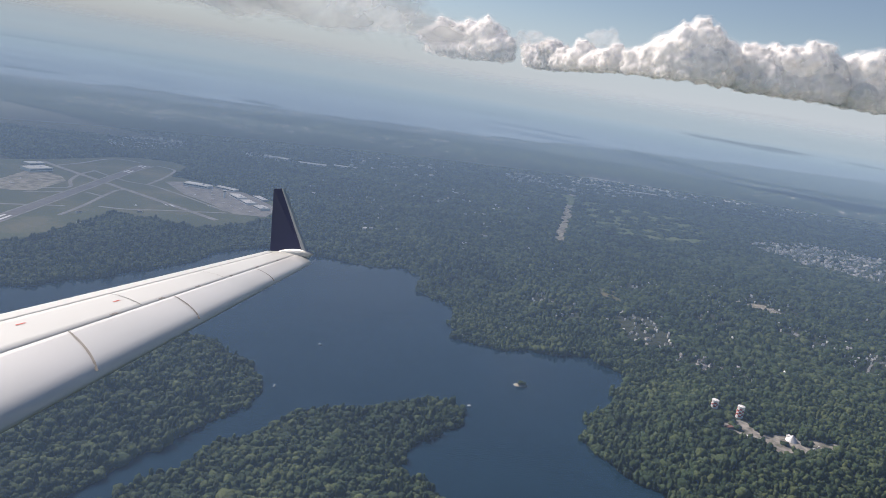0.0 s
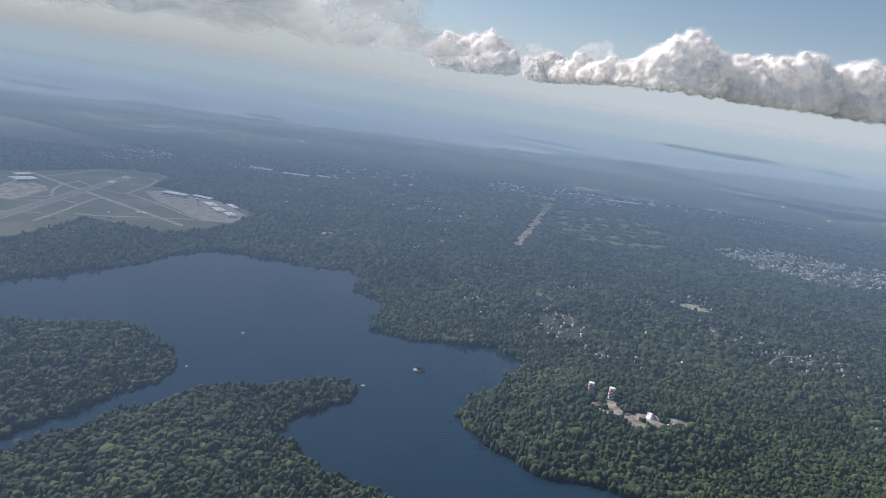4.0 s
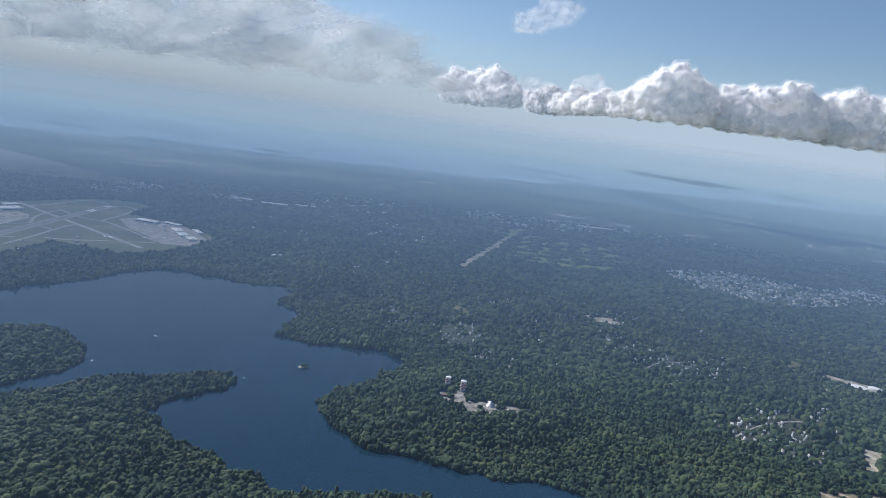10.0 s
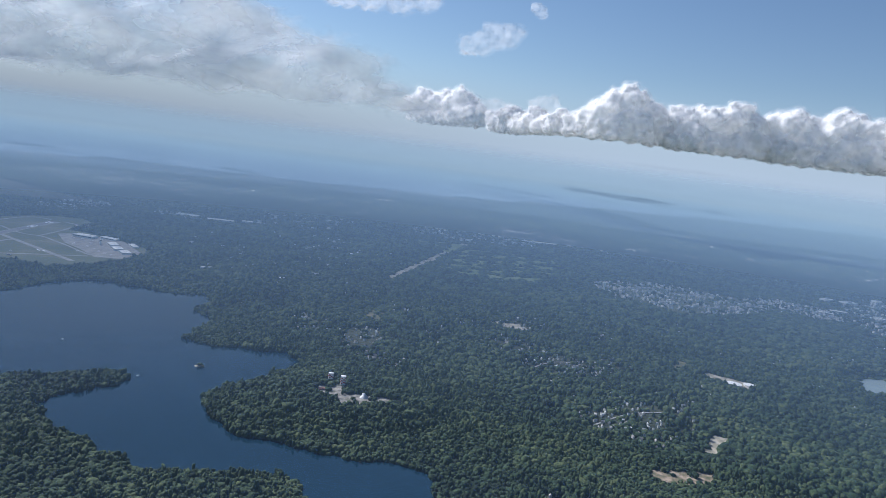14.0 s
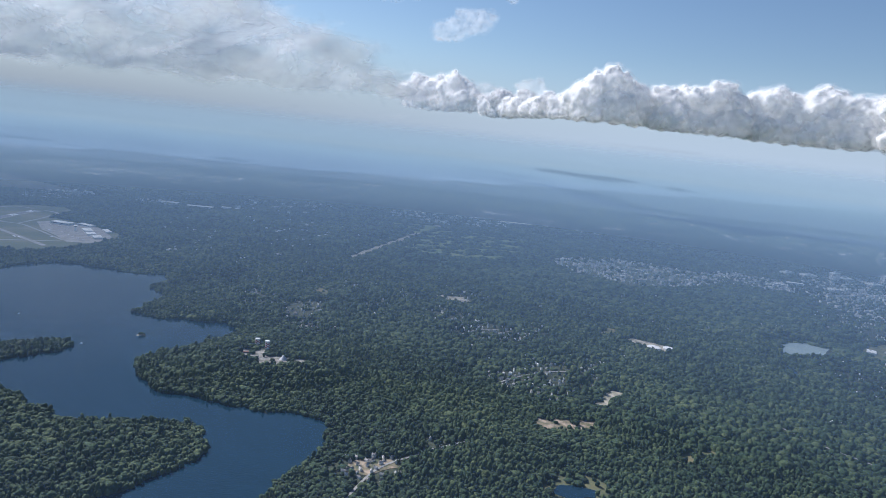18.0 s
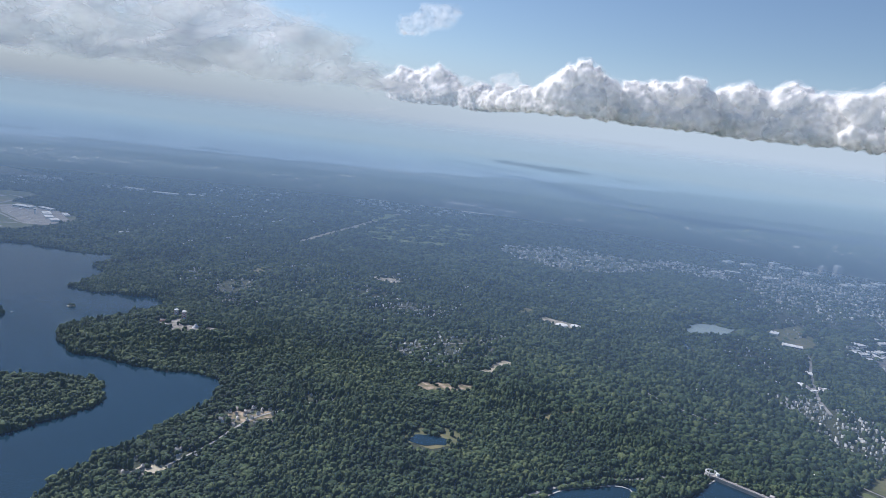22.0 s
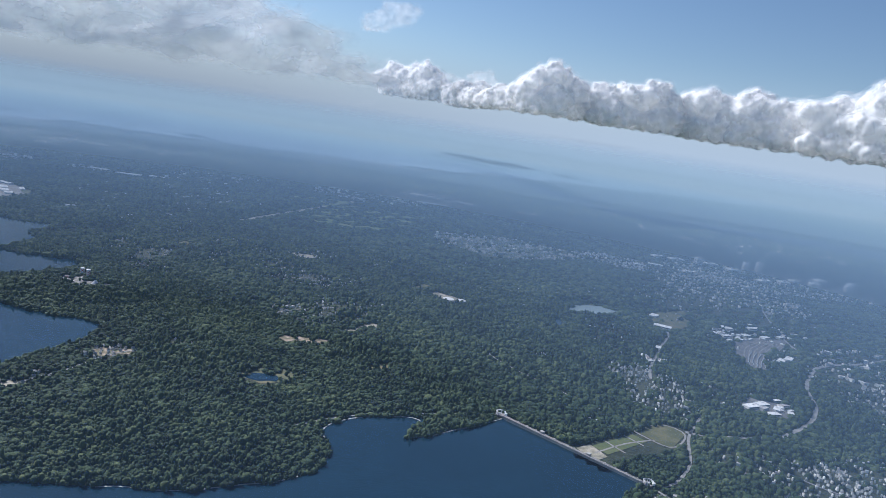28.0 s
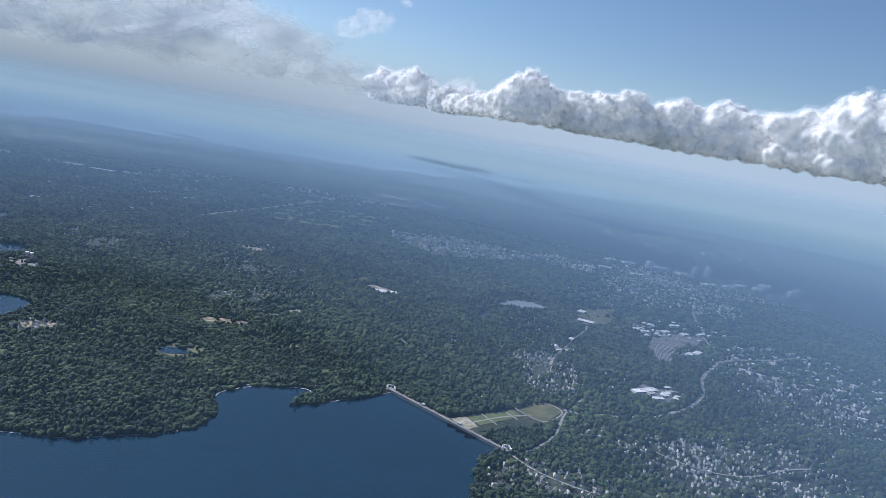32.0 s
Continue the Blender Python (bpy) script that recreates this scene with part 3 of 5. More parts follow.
def skin(f, corner, cell):
    """The surface where the field f crosses zero: one corner in each crossed cell, joined in squares."""
    s = f > 0
    nx_, ny_, nz_ = (k - 1 for k in f.shape)
    weight, total = np.zeros((nx_, ny_, nz_)), np.zeros((nx_, ny_, nz_, 3))
    offs = [(a, b, c) for a in (0, 1) for b in (0, 1) for c in (0, 1)]
    at = lambda g, o: g[o[0]:o[0] + nx_, o[1]:o[1] + ny_, o[2]:o[2] + nz_]
    for o in offs:
        for axis in range(3):
            if o[axis] == 0:
                q = tuple(1 if k == axis else o[k] for k in range(3))
                f0, f1 = at(f, o), at(f, q)
                cross = (f0 > 0) != (f1 > 0)
                share = np.where(cross, f0 / np.where(cross, f0 - f1, 1), 0)
                for k in range(3):
                    total[..., k] += np.where(cross, share if k == axis else o[k], 0)
                weight += cross
    used = weight > 0
    number = np.full(used.shape, -1)
    number[used] = np.arange(used.sum())
    grid = np.stack(np.meshgrid(*(np.arange(k) for k in used.shape), indexing="ij"), -1)
    verts = np.asarray(corner) + (grid[used] + total[used] / weight[used][:, None]) * cell
    faces = []
    for axis in range(3):
        u, v = [(1, 2), (2, 0), (0, 1)][axis]
        low = [slice(1, -1)] * 3
        low[axis] = slice(0, -1)
        high = list(low)
        high[axis] = slice(1, None)
        a, b = s[tuple(low)], s[tuple(high)]
        i, j, k = np.nonzero(a != b)
        cellat = np.stack([i, j, k], 1) + np.array([0 if n == axis else 1 for n in range(3)])
        quad = []
        for du, dv in ((1, 1), (0, 1), (0, 0), (1, 0)):
            c = cellat.copy()
            c[:, u] -= du
            c[:, v] -= dv
            quad.append(number[c[:, 0], c[:, 1], c[:, 2]])
        quad = np.stack(quad, 1)
        flip = b[i, j, k]
        quad[flip] = quad[flip][:, ::-1]
        faces.append(quad)
    return verts, np.concatenate(faces)


def cloud(lobes, base, label, seed, cell=2.4, soft=False):
    """A heap cloud: heads with smaller heads growing out of them, a flat underside, and thin shells of droplets round the dense middle."""
    r = np.random.default_rng(seed)
    balls = []
    if not soft:
        row = sorted(lobes)
        row = [((a[0] + b[0]) / 2, (a[1] + b[1]) / 2, 0, (a[3] + b[3]) / 2) for a, b in zip(row, row[1:])] + row
        lobes = lobes + [(x, y + r.uniform(-10, 10), base + 0.42 * size, size * 0.92) for x, y, z, size in row]
    for x, y, z, size in lobes:
        balls.append((x, y, z, size))
        for n in range(16):
            a, up = r.uniform(0, 6.283), r.uniform(-0.25, 1.0)
            flat = math.sqrt(1 - min(1, up * up))
            s = size * r.uniform(0.26, 0.56)
            d = size * r.uniform(0.72, 0.98)
            bx, by, bz = x + d * 1.15 * flat * math.cos(a), y + d * flat * math.sin(a), z + d * 0.9 * up
            balls.append((bx, by, bz, s))
            for q in range(2 if soft else 9):
                a2, up2 = r.uniform(0, 6.283), r.uniform(-0.4, 1.0)
                flat2 = math.sqrt(1 - min(1, up2 * up2))
                s2 = s * r.uniform(0.22, 0.5)
                d2 = s * r.uniform(0.75, 1.0)
                balls.append((bx + d2 * flat2 * math.cos(a2), by + d2 * flat2 * math.sin(a2), bz + d2 * up2, s2))
    c = np.array(balls)
    big = max(size for x, y, z, size in lobes)
    gap = big * 0.2 if soft else max(1.6, big * 0.1)
    margin = gap * 4
    low, high = (c[:, :3] - c[:, 3:]).min(0) - margin, (c[:, :3] + c[:, 3:]).max(0) + margin
    low[2] = base - margin
    cell = max(cell * min(1.0, big / 30), ((high - low).prod() / 900000) ** (1 / 3))
    axes = [np.arange(low[k], high[k] + cell, cell) for k in range(3)]
    f = np.full([len(k) for k in axes], -margin * 1.5)
    for x, y, z, size in balls:
        spot = [slice(*np.searchsorted(axes[k], (p - size - margin, p + size + margin))) for k, p in enumerate((x, y, z))]
        X, Y, Z = np.meshgrid(*(axes[k][spot[k]] for k in range(3)), indexing="ij", sparse=True)
        f[tuple(spot)] = np.maximum(f[tuple(spot)], size - np.sqrt((X - x) ** 2 + (Y - y) ** 2 + (Z - z) ** 2))
    near = np.abs(f) < margin + gap * 2
    p = np.stack(np.meshgrid(*axes, indexing="ij"), -1)[near]
    f[near] += gap * (1.5 * (lattice(p / (gap * 4.2) + 300, seed) - 0.5) + 0.9 * (lattice(p / (gap * 1.9) + 500, seed + 1) - 0.5))
    X, Y = np.meshgrid(axes[0], axes[1], indexing="ij")
    floor_ = base + 1.0 * gap * waves(X.ravel(), Y.ravel(), big * 0.8, seed).reshape(X.shape)
    over = axes[2][None, None] - floor_[..., None]
    shells = [(0.0, SOFT[0] if soft else CLOUD), (gap * 0.55, (SOFT if soft else EDGE)[0]), (gap * 1.2, (SOFT if soft else EDGE)[1]), (gap * 2.0, (SOFT if soft else EDGE)[2])]
    ob = None
    for off, material in shells:
        g = np.minimum(f + off, over + 0.25 * off)
        g[[0, -1]] = g[:, [0, -1]] = g[:, :, [0, -1]] = -1
        step = 1 if off < gap else 2
        verts, faces = skin(g[::step, ::step, ::step], low, cell * step)
        made = quick_mesh("cloud" if ob is None else "fringe", verts, faces, [material], smooth=True, parent=ob)
        ob = ob or made
    return tagged(ob, label, "cloud")


cloud([(330, 1230, 188, 26), (372, 1190, 208, 33), (350, 1200, 192, 30), (420, 1200, 196, 30), (300, 1260, 176, 20), (372, 1180, 178, 34)], 156, "towering white heap cloud with grey underside", 1)
cloud([(470, 1195, 188, 30), (520, 1190, 196, 30), (566, 1188, 203, 32), (500, 1185, 174, 28), (600, 1180, 182, 30)], 154, "long white heap cloud with grey flat base", 2)
cloud([(648, 1172, 208, 30), (692, 1170, 194, 35), (640, 1180, 180, 30), (735, 1150, 216, 30), (770, 1130, 192, 38), (720, 1150, 184, 33)], 152, "broad bright heap cloud with flat grey base", 3)
cloud([(830, 1050, 202, 38), (884, 985, 234, 38), (930, 960, 228, 45), (870, 1000, 190, 42), (960, 920, 190, 50), (1040, 900, 230, 50)], 150, "large towering heap cloud with dark base", 4)
cloud([(181, 1680, 188, 24), (212, 1600, 186, 28), (250, 1480, 182, 28), (280, 1360, 180, 23), (230, 1540, 174, 25)], 160, "low row of bright heap clouds", 5)
cloud([(-22, 2140, 226, 46), (40, 2080, 228, 42), (88, 1990, 222, 44), (0, 2110, 206, 41), (120, 1940, 208, 33)], 178, "distant bright heap cloud", 6, 4.0)
cloud([(100, 811, 228, 12), (117, 807, 238, 13), (86, 814, 223, 11), (133, 808, 244, 9)], 217, "small ragged grey cloud", 9, soft=True)
cloud([(160, 791, 272, 6), (165, 795, 269, 5)], 263, "tiny ragged white cloud", 10, soft=True)
cloud([(-113, 1825, 463, 30), (-185, 1816, 460, 33), (-257, 1816, 449, 27), (-41, 1831, 474, 24)], 438, "flat ragged grey cloud", 11, 4.0, True)
cloud([(140, 1620, 212, 13), (165, 1600, 214, 15), (190, 1590, 210, 12)], 200, "small grey cloud above the heap clouds", 15, soft=True)
cloud([(230, 1300, 206, 11), (252, 1300, 210, 13)], 197, "small grey cloud beside the heap clouds", 16, soft=True)

# a broken bank of cloud in the west: slices through the same billows, one behind the other
def bank_material(size, dense, back):
    h = Nodes("cloud_bank")
    deep = h.math("ADD", h.y, 43.0)
    side, rise = h.math("DIVIDE", h.math("SUBTRACT", h.x, 74.0), deep), h.math("DIVIDE", h.math("SUBTRACT", h.z, 96.0), deep)
    puff = h.math("ADD", h.math("MULTIPLY", h.noise(1.0 / size, 5, (0.7, 1.3, 1.5), 0.55), 0.6), h.math("MULTIPLY", h.noise(0.3 / size, 2, (0.6, 1, 1.6)), 0.4))
    # its upper parts reach less far east than the low row
    edge = h.span(h.math("ADD", side, h.math("MULTIPLY", rise, 2.6)), 0.09, 0.25, 0.0, -0.26, False)
    foot, head = h.span(rise, 0.028, 0.062, -0.20, 0.05), h.span(rise, 0.15, 0.26, 0.0, -0.15)
    whole = h.math("ADD", h.math("ADD", puff, edge), h.math("ADD", foot, head))
    return h.veil(h.span(whole, 0.42, 0.62, 0.0, dense), (0.9, 0.9, 0.9), back)


def cloud_bank(rows, size, dense, back, label):
    ob = None
    material = bank_material(size, dense, back)
    for n, y in enumerate(rows):
        X, Z = np.meshgrid(np.linspace(-y * 1.1, y * 0.3, 60), np.linspace(96 + 0.02 * y, 96 + 0.30 * y, 20))
        Y = y + 0.05 * y * waves(X.ravel(), Z.ravel() * 2, 400, 60 + n)
        q = (np.arange(19)[:, None] * 60 + np.arange(59)).ravel()
        made = quick_mesh("cloud_bank" if ob is None else "slice", np.stack([X.ravel(), Y, Z.ravel()], 1), np.stack([q, q + 1, q + 61, q + 60], 1), [material], smooth=True, parent=ob)
        ob = ob or made
    return tagged(ob, label, "cloud")


cloud_bank((1320, 1480, 1660, 1860, 2100), 120, 0.42, 0.18, "broad broken grey cloud bank with pale gaps")

# ---------------------------------------------------------------- woods
HAMLETS = []


def hamlet(x, y, rx, ry, count):
    HAMLETS.append((x, y, rx, ry, count))


for row in ((31, 372, 5, 13, 8), (50, 388, 4, 15, 6), (21, 303, 8, 20, 14), (51, 287, 12, 12, 18), (74, 356, 13, 13, 16), (86, 303, 7, 15, 20), (60, 251, 5, 9, 16)):
    hamlet(*row)
for row in ((72, 243, 2, 5, 4), (127, 302, 15, 12, 26), (149, 277, 17, 15, 44), (182, 343, 5, 9, 6), (155, 216, 6, 9, 24), (171, 220, 7, 22, 44), (178, 295, 8, 10, 12)):
    hamlet(*row)
for row in ((192, 244, 8, 13, 16), (133, 350, 8, 12, 10), (108, 123, 7, 5, 18), (130, 141, 7, 4, 8), (184, 224, 12, 14, 16), (105, 120, 9, 7, 12), (90, 80, 6, 4, 12), (97, 92, 4, 3, 5)):
    hamlet(*row)
for row in ((286, 208, 7, 7, 10), (321, 201, 9, 9, 18), (338, 178, 13, 26, 190), (335, 250, 12, 36, 16), (401, 352, 17, 24, 10), (437, 299, 24, 18, 26), (374, 182, 12, 12, 14)):
    hamlet(*row)
for row in ((325, 61, 18, 11, 100), (380, 91, 16, 20, 160), (414, 99, 26, 22, 260), (486, 195, 37, 28, 210), (461, 232, 18, 28, 44), (352, 108, 10, 10, 24), (446, 130, 16, 14, 40), (443, 161, 10, 8, 12), (410, 400, 36, 26, 60)):
    hamlet(*row)
for row in ((13, 315, 4, 7, 8), (104, 335, 13, 13, 14), (142, 361, 13, 18, 18), (155, 287, 15, 10, 16), (52, 273, 6, 7, 8), (48, 285, 9, 18, 10), (280, 520, 50, 50, 10)):
    hamlet(*row)
STREETS = [(285, 530, 70, 60, 430), (390, 540, 45, 36, 200), (480, 470, 60, 90, 380), (520, 250, 60, 70, 220), (560, 560, 110, 70, 460)]
FAR_TOWNS = [(-268, 605, 28, 42, 150), (-172, 622, 30, 14, 45), (-60, 700, 60, 70, 20), (-100, 1290, 90, 70, 180), (-260, 1250, 80, 60, 90), (-420, 1180, 120, 50, 80),
             (-600, 1130, 120, 60, 90), (60, 1380, 120, 60, 70), (180, 860, 60, 50, 20), (320, 820, 120, 60, 24), (120, 760, 80, 50, 20), (-330, 900, 160, 120, 60),
             (0, 950, 160, 100, 24), (-40, 530, 90, 80, 40), (640, 860, 160, 120, 40), (500, 1100, 200, 150, 16), (-20, 430, 60, 60, 26), (900, 1200, 260, 220, 24)]
rng = np.random.default_rng(5)


def spread(x, y, rx, ry, count, gap):
    """Places in an oval, in loose rows along its streets."""
    turn = rng.uniform(-0.7, 0.7)
    c, s = math.cos(turn), math.sin(turn)
    span, out = max(rx, ry), []
    for v in np.arange(-span, span, gap * 2.4):
        for u in np.arange(-span, span, gap):
            a, b = u + rng.uniform(-0.4, 0.4) * gap, v + rng.choice((-0.55, 0.55)) * gap + rng.uniform(-0.15, 0.15) * gap + 0.12 * span * math.sin(u / span * 2.5)
            px, py = a * c - b * s, a * s + b * c
            if (px / rx) ** 2 + (py / ry) ** 2 < 1:
                out.append((x + px, y + py))
    out = np.array(out) if out else np.array([(x, y)])
    return out[rng.permutation(len(out))[:count]]


LONE = np.stack([rng.uniform(-30, 560, 1500), rng.uniform(60, 440, 1500)], 1)
LONE = LONE[(waves(LONE[:, 0], LONE[:, 1], 90, 41) > 0.35) & ((LONE[:, 0] > 300) | (LONE[:, 1] > 235)) & (LONE[:, 1] < LONE[:, 0] * 0.3 + 420)][:330]
for poly in [AIRFIELD] + [poly for poly, level in CLEARINGS.values()]:
    LONE = LONE[~inside(poly, LONE[:, 0], LONE[:, 1])]
NEAR_HOMES = np.vstack([spread(x, y, rx * 1.35 + 1, ry * 1.35 + 1, int(n * (1.15 if x > 300 else 1.15)), 1.6 if x > 300 else 2.1) for x, y, rx, ry, n in HAMLETS] + [LONE])
FAR_HOMES = np.vstack([spread(*h, 2.0) for h in STREETS] + [spread(x, y, rx, ry, int(n * (1.2 if y < 720 else 3.6)), 3.0 if y < 720 else 6.0) for x, y, rx, ry, n in FAR_TOWNS])
for homes in (NEAR_HOMES, FAR_HOMES):
    wet = inside(LAKE, homes[:, 0], homes[:, 1]) | (away(LAKE, homes[:, 0], homes[:, 1], True) < 3)
    homes[wet] = (9999, 9999)
NEAR_HOMES, FAR_HOMES = NEAR_HOMES[NEAR_HOMES[:, 0] < 9000], FAR_HOMES[FAR_HOMES[:, 0] < 9000]


WAREHOUSES = ((378, 306, 11, 6, 1.2, -20), (436, 262, 9, 4, 1.2, 55), (442, 266, 9, 4, 1.2, 55), (384, 176, 8, 4, 1.2, 30), (391, 181, 7, 4, 1.2, 30), (397, 178, 6, 3, 1.0, 60), (392, 170, 6, 3, 1.0, 20),
                         (402, 190, 4, 2, 1.0, 20), (418, 303, 7, 4, 1.2, 20), (436, 316, 7, 4, 1.3, 35), (450, 318, 6, 4, 1.4, 30), (425, 318, 6, 3, 1.1, 10), (464, 326, 8, 3, 1.2, 40), (410, 300, 8, 4, 1.0, 60),
                         (445, 330, 7, 4, 1.3, 20), (199, 790, 44, 9, 1.2, 8), (178, 868, 40, 8, 1.2, -8), (240, 850, 30, 8, 1.2, 0), (-24, 1130, 44, 14, 2.0, 10), (150, 820, 26, 8, 1.2, 15), (-140, 640, 26, 8, 1.2, 10),
                         (-168, 628, 20, 8, 1.2, 0), (-110, 655, 24, 6, 1.2, 5), (330, 850, 30, 8, 1.5, 10), (420, 545, 12, 5, 1.2, -20), (440, 560, 14, 6, 1.2, -10), (470, 545, 14, 6, 1.2, 10), (360, 250, 5, 3, 1.0, 70),
                         (347, 232, 5, 3, 1.0, 60), (380, 335, 8, 5, 1.0, 60))
WORKSHOPS = []
for k in range(66):
    x, y = [(442, 320), (466, 336), (398, 180), (432, 304), (352, 226), (424, 312)][k % 6]
    wide = (20, 22, 10, 16, 5, 14)[k % 6]
    x, y = x + rng.uniform(-wide, wide), y + rng.uniform(-wide, wide) * 0.7
    if y > 302 or not inside(CLEARINGS["rail_yard"][0], np.array([x]), np.array([y]))[0]:
        WORKSHOPS.append((x, y))
BUILT = [(x, y, 0.5 * w + 1.5) for x, y, w, d, h, t in WAREHOUSES] + [(x, y, 2.6) for x, y in WORKSHOPS] + [(53, 202.5, 3.0), (47.6, 207, 2.5)]


def band(x, y):
    """How far a place lies to the side of the way."""
    return (x - START[0]) * ACROSS[0] + (y - START[1]) * ACROSS[1]


def wooded(x, y, edge):
    ok = ~inside(LAKE, x, y) | False
    ok &= y < np.interp(x, COAST[:, 0], COAST[:, 1]) - 4
    ok &= ~inside(AIRFIELD, x, y)
    for name, (poly, level) in CLEARINGS.items():
        cut = inside(poly, x, y)
        if name in ("golf", "estate"):
            cut &= waves(x, y, 24 if name == "golf" else 30, 77) > (0.05 if name == "golf" else 0.0)
        if name in ("works", "marsh", "wet_meadow", "new_lots", "dug_slope", "new_street", "old_field", "glade", "yard_by_road", "levelled_site", "ball_field"):
            cut &= waves(x, y, 6, 79) > (-0.8 if name in ("works", "new_lots", "dug_slope", "levelled_site", "ball_field") else -0.35)
        if name == "park":
            cut &= inside(PARK_OPEN, x, y)
        if cut.any():
            ok &= ~cut
    ok &= ~(inside(TOWN, x, y) & (waves(x, y, 26, 78) > 0.25))
    for poly in (POND, FAR_LAKE, MILL_POND):
        ok &= ~inside(poly, x, y) & ~inside(poly, x, y + 3) & ~inside(poly, x - 1, y + 6)
    ok &= away(DAM, x, y) > 3.2
    for bx, by, reach in BUILT:
        ok &= (x - bx) ** 2 + (y - by) ** 2 > reach * reach
    for line, width in ROADS.values():
        ok &= away(line, x, y) > width / 2 + 0.3 + edge
    return ok


PARK_OPEN = np.array([(288, 103), (296, 108), (312, 122), (332, 141), (344, 132), (329, 111), (306, 96), (298, 91)], float)


def crown(rings, sides):
    """A bumpy tree crown of few triangles: a cap over rings of corners."""
    v, f = [(0, 0, 1.0)], []
    for k, (r, z) in enumerate(rings):
        for i in range(sides):
            a = 6.2832 * (i + 0.5 * k) / sides
            v.append((r * math.cos(a), r * math.sin(a), z))
    for i in range(sides):
        f.append((0, 1 + i, 1 + (i + 1) % sides))
    for k in range(len(rings) - 1):
        a, b = 1 + k * sides, 1 + (k + 1) * sides
        for i in range(sides):
            j = (i + 1) % sides
            f += [(a + i, b + i, a + j), (a + j, b + i, b + j)]
    return np.array(v, float), np.array(f)


def woods(name, x0, x1, y0, y1, low, high, gap, template, tall, label, material, thin=0.0, seed=1):
    """A stand of trees: crowns of many sizes on a jittered lattice, on dry open ground only."""
    r = np.random.default_rng(seed)
    X, Y = np.meshgrid(np.arange(x0, x1, gap), np.arange(y0, y1, gap * 0.9))
    X[1::2] += gap / 2
    x, y = X.ravel() + r.uniform(-0.42, 0.42, X.size) * gap, Y.ravel() + r.uniform(-0.42, 0.42, X.size) * gap
    d = band(x, y)
    lean = (x + 45) < -(0.78 * (y - 20) + 40)
    wide = (x - 280) > 0.80 * (y + 165) + 40
    keep = (d >= low) & (d < high) & (~lean & ~wide | (low < 0))
    x, y = x[keep], y[keep]
    keep = wooded(x, y, 0.2 * gap) & (r.random(len(x)) > thin)
    for hx, hy, hrx, hry, count in HAMLETS + STREETS:
        keep &= (((x - hx) / hrx) ** 2 + ((y - hy) / hry) ** 2 > 1.1) | (r.random(len(x)) > (0.8 if count > 0.3 * hrx * hry else 0.6))
    x, y = x[keep], y[keep]
    for homes in (NEAR_HOMES, FAR_HOMES):
        cell = 2.6
        taken = set(map(tuple, np.floor(homes / cell).astype(int).tolist()))
        key = np.floor(np.stack([x, y], 1) / cell).astype(int)
        free = np.array([(a, b) not in taken for a, b in key.tolist()], bool) if len(x) else np.zeros(0, bool)
        free |= r.random(len(x)) < np.where(x < 300, 0.3, 0.15)
        x, y = x[free], y[free]
    z = land(x, y)
    v0, f0 = template
    n = len(x)
    size = gap * 0.66 * np.exp(r.normal(0, 0.36, n))
    high_ = tall * np.exp(r.normal(0, 0.26, n)) * (1 + 0.22 * waves(x, y, 16, 91) + 0.22 * waves(x, y, 60, 92))
    turn = r.uniform(0, 6.283, n)
    v = np.repeat(v0[None], n, 0) * (1 + r.normal(0, 0.2, (n, len(v0), 1)) * (1, 1, 0.35))
    c, s = np.cos(turn)[:, None], np.sin(turn)[:, None]
    px = (v[..., 0] * c - v[..., 1] * s) * size[:, None] + x[:, None]
    py = (v[..., 0] * s + v[..., 1] * c) * size[:, None] + y[:, None]
    pz = v[..., 2] * high_[:, None] + z[:, None]
    faces = f0[None] + (np.arange(n) * len(v0))[:, None, None]
    ob = quick_mesh(name, np.stack([px, py, pz], -1).reshape(-1, 3), faces.reshape(-1, 3), [material], smooth=True)
    return tagged(ob, label, "forest", kind="stuff")


FULL = crown(((0.62, 0.9), (1.0, 0.52), (0.72, 0.08)), 5)
PLAIN = crown(((0.85, 0.68), (1.0, 0.05)), 5)
SMALL = crown(((0.92, 0.55), (1.0, -0.1)), 4)
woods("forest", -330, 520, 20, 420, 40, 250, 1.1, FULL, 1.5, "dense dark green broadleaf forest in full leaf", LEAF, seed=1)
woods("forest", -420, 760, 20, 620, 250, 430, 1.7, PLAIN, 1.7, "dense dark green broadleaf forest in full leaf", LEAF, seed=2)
woods("forest", -1200, 1100, 20, 1500, 430, 760, 3.0, SMALL, 1.7, "hazy green forest on low hills", HAZED_LEAF, seed=3)
woods("forest", -1500, 1900, 100, 2200, 760, 1300, 6.0, SMALL, 2.4, "distant bluish forest behind the towns", HAZED_LEAF, seed=4)
woods("forest", -1500, 2600, 100, 2900, 1300, 2800, 10.0, SMALL, 2.6, "distant bluish forest along the coast", HAZED_LEAF, seed=6)
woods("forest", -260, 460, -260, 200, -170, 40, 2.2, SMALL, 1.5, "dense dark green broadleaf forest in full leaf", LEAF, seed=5)

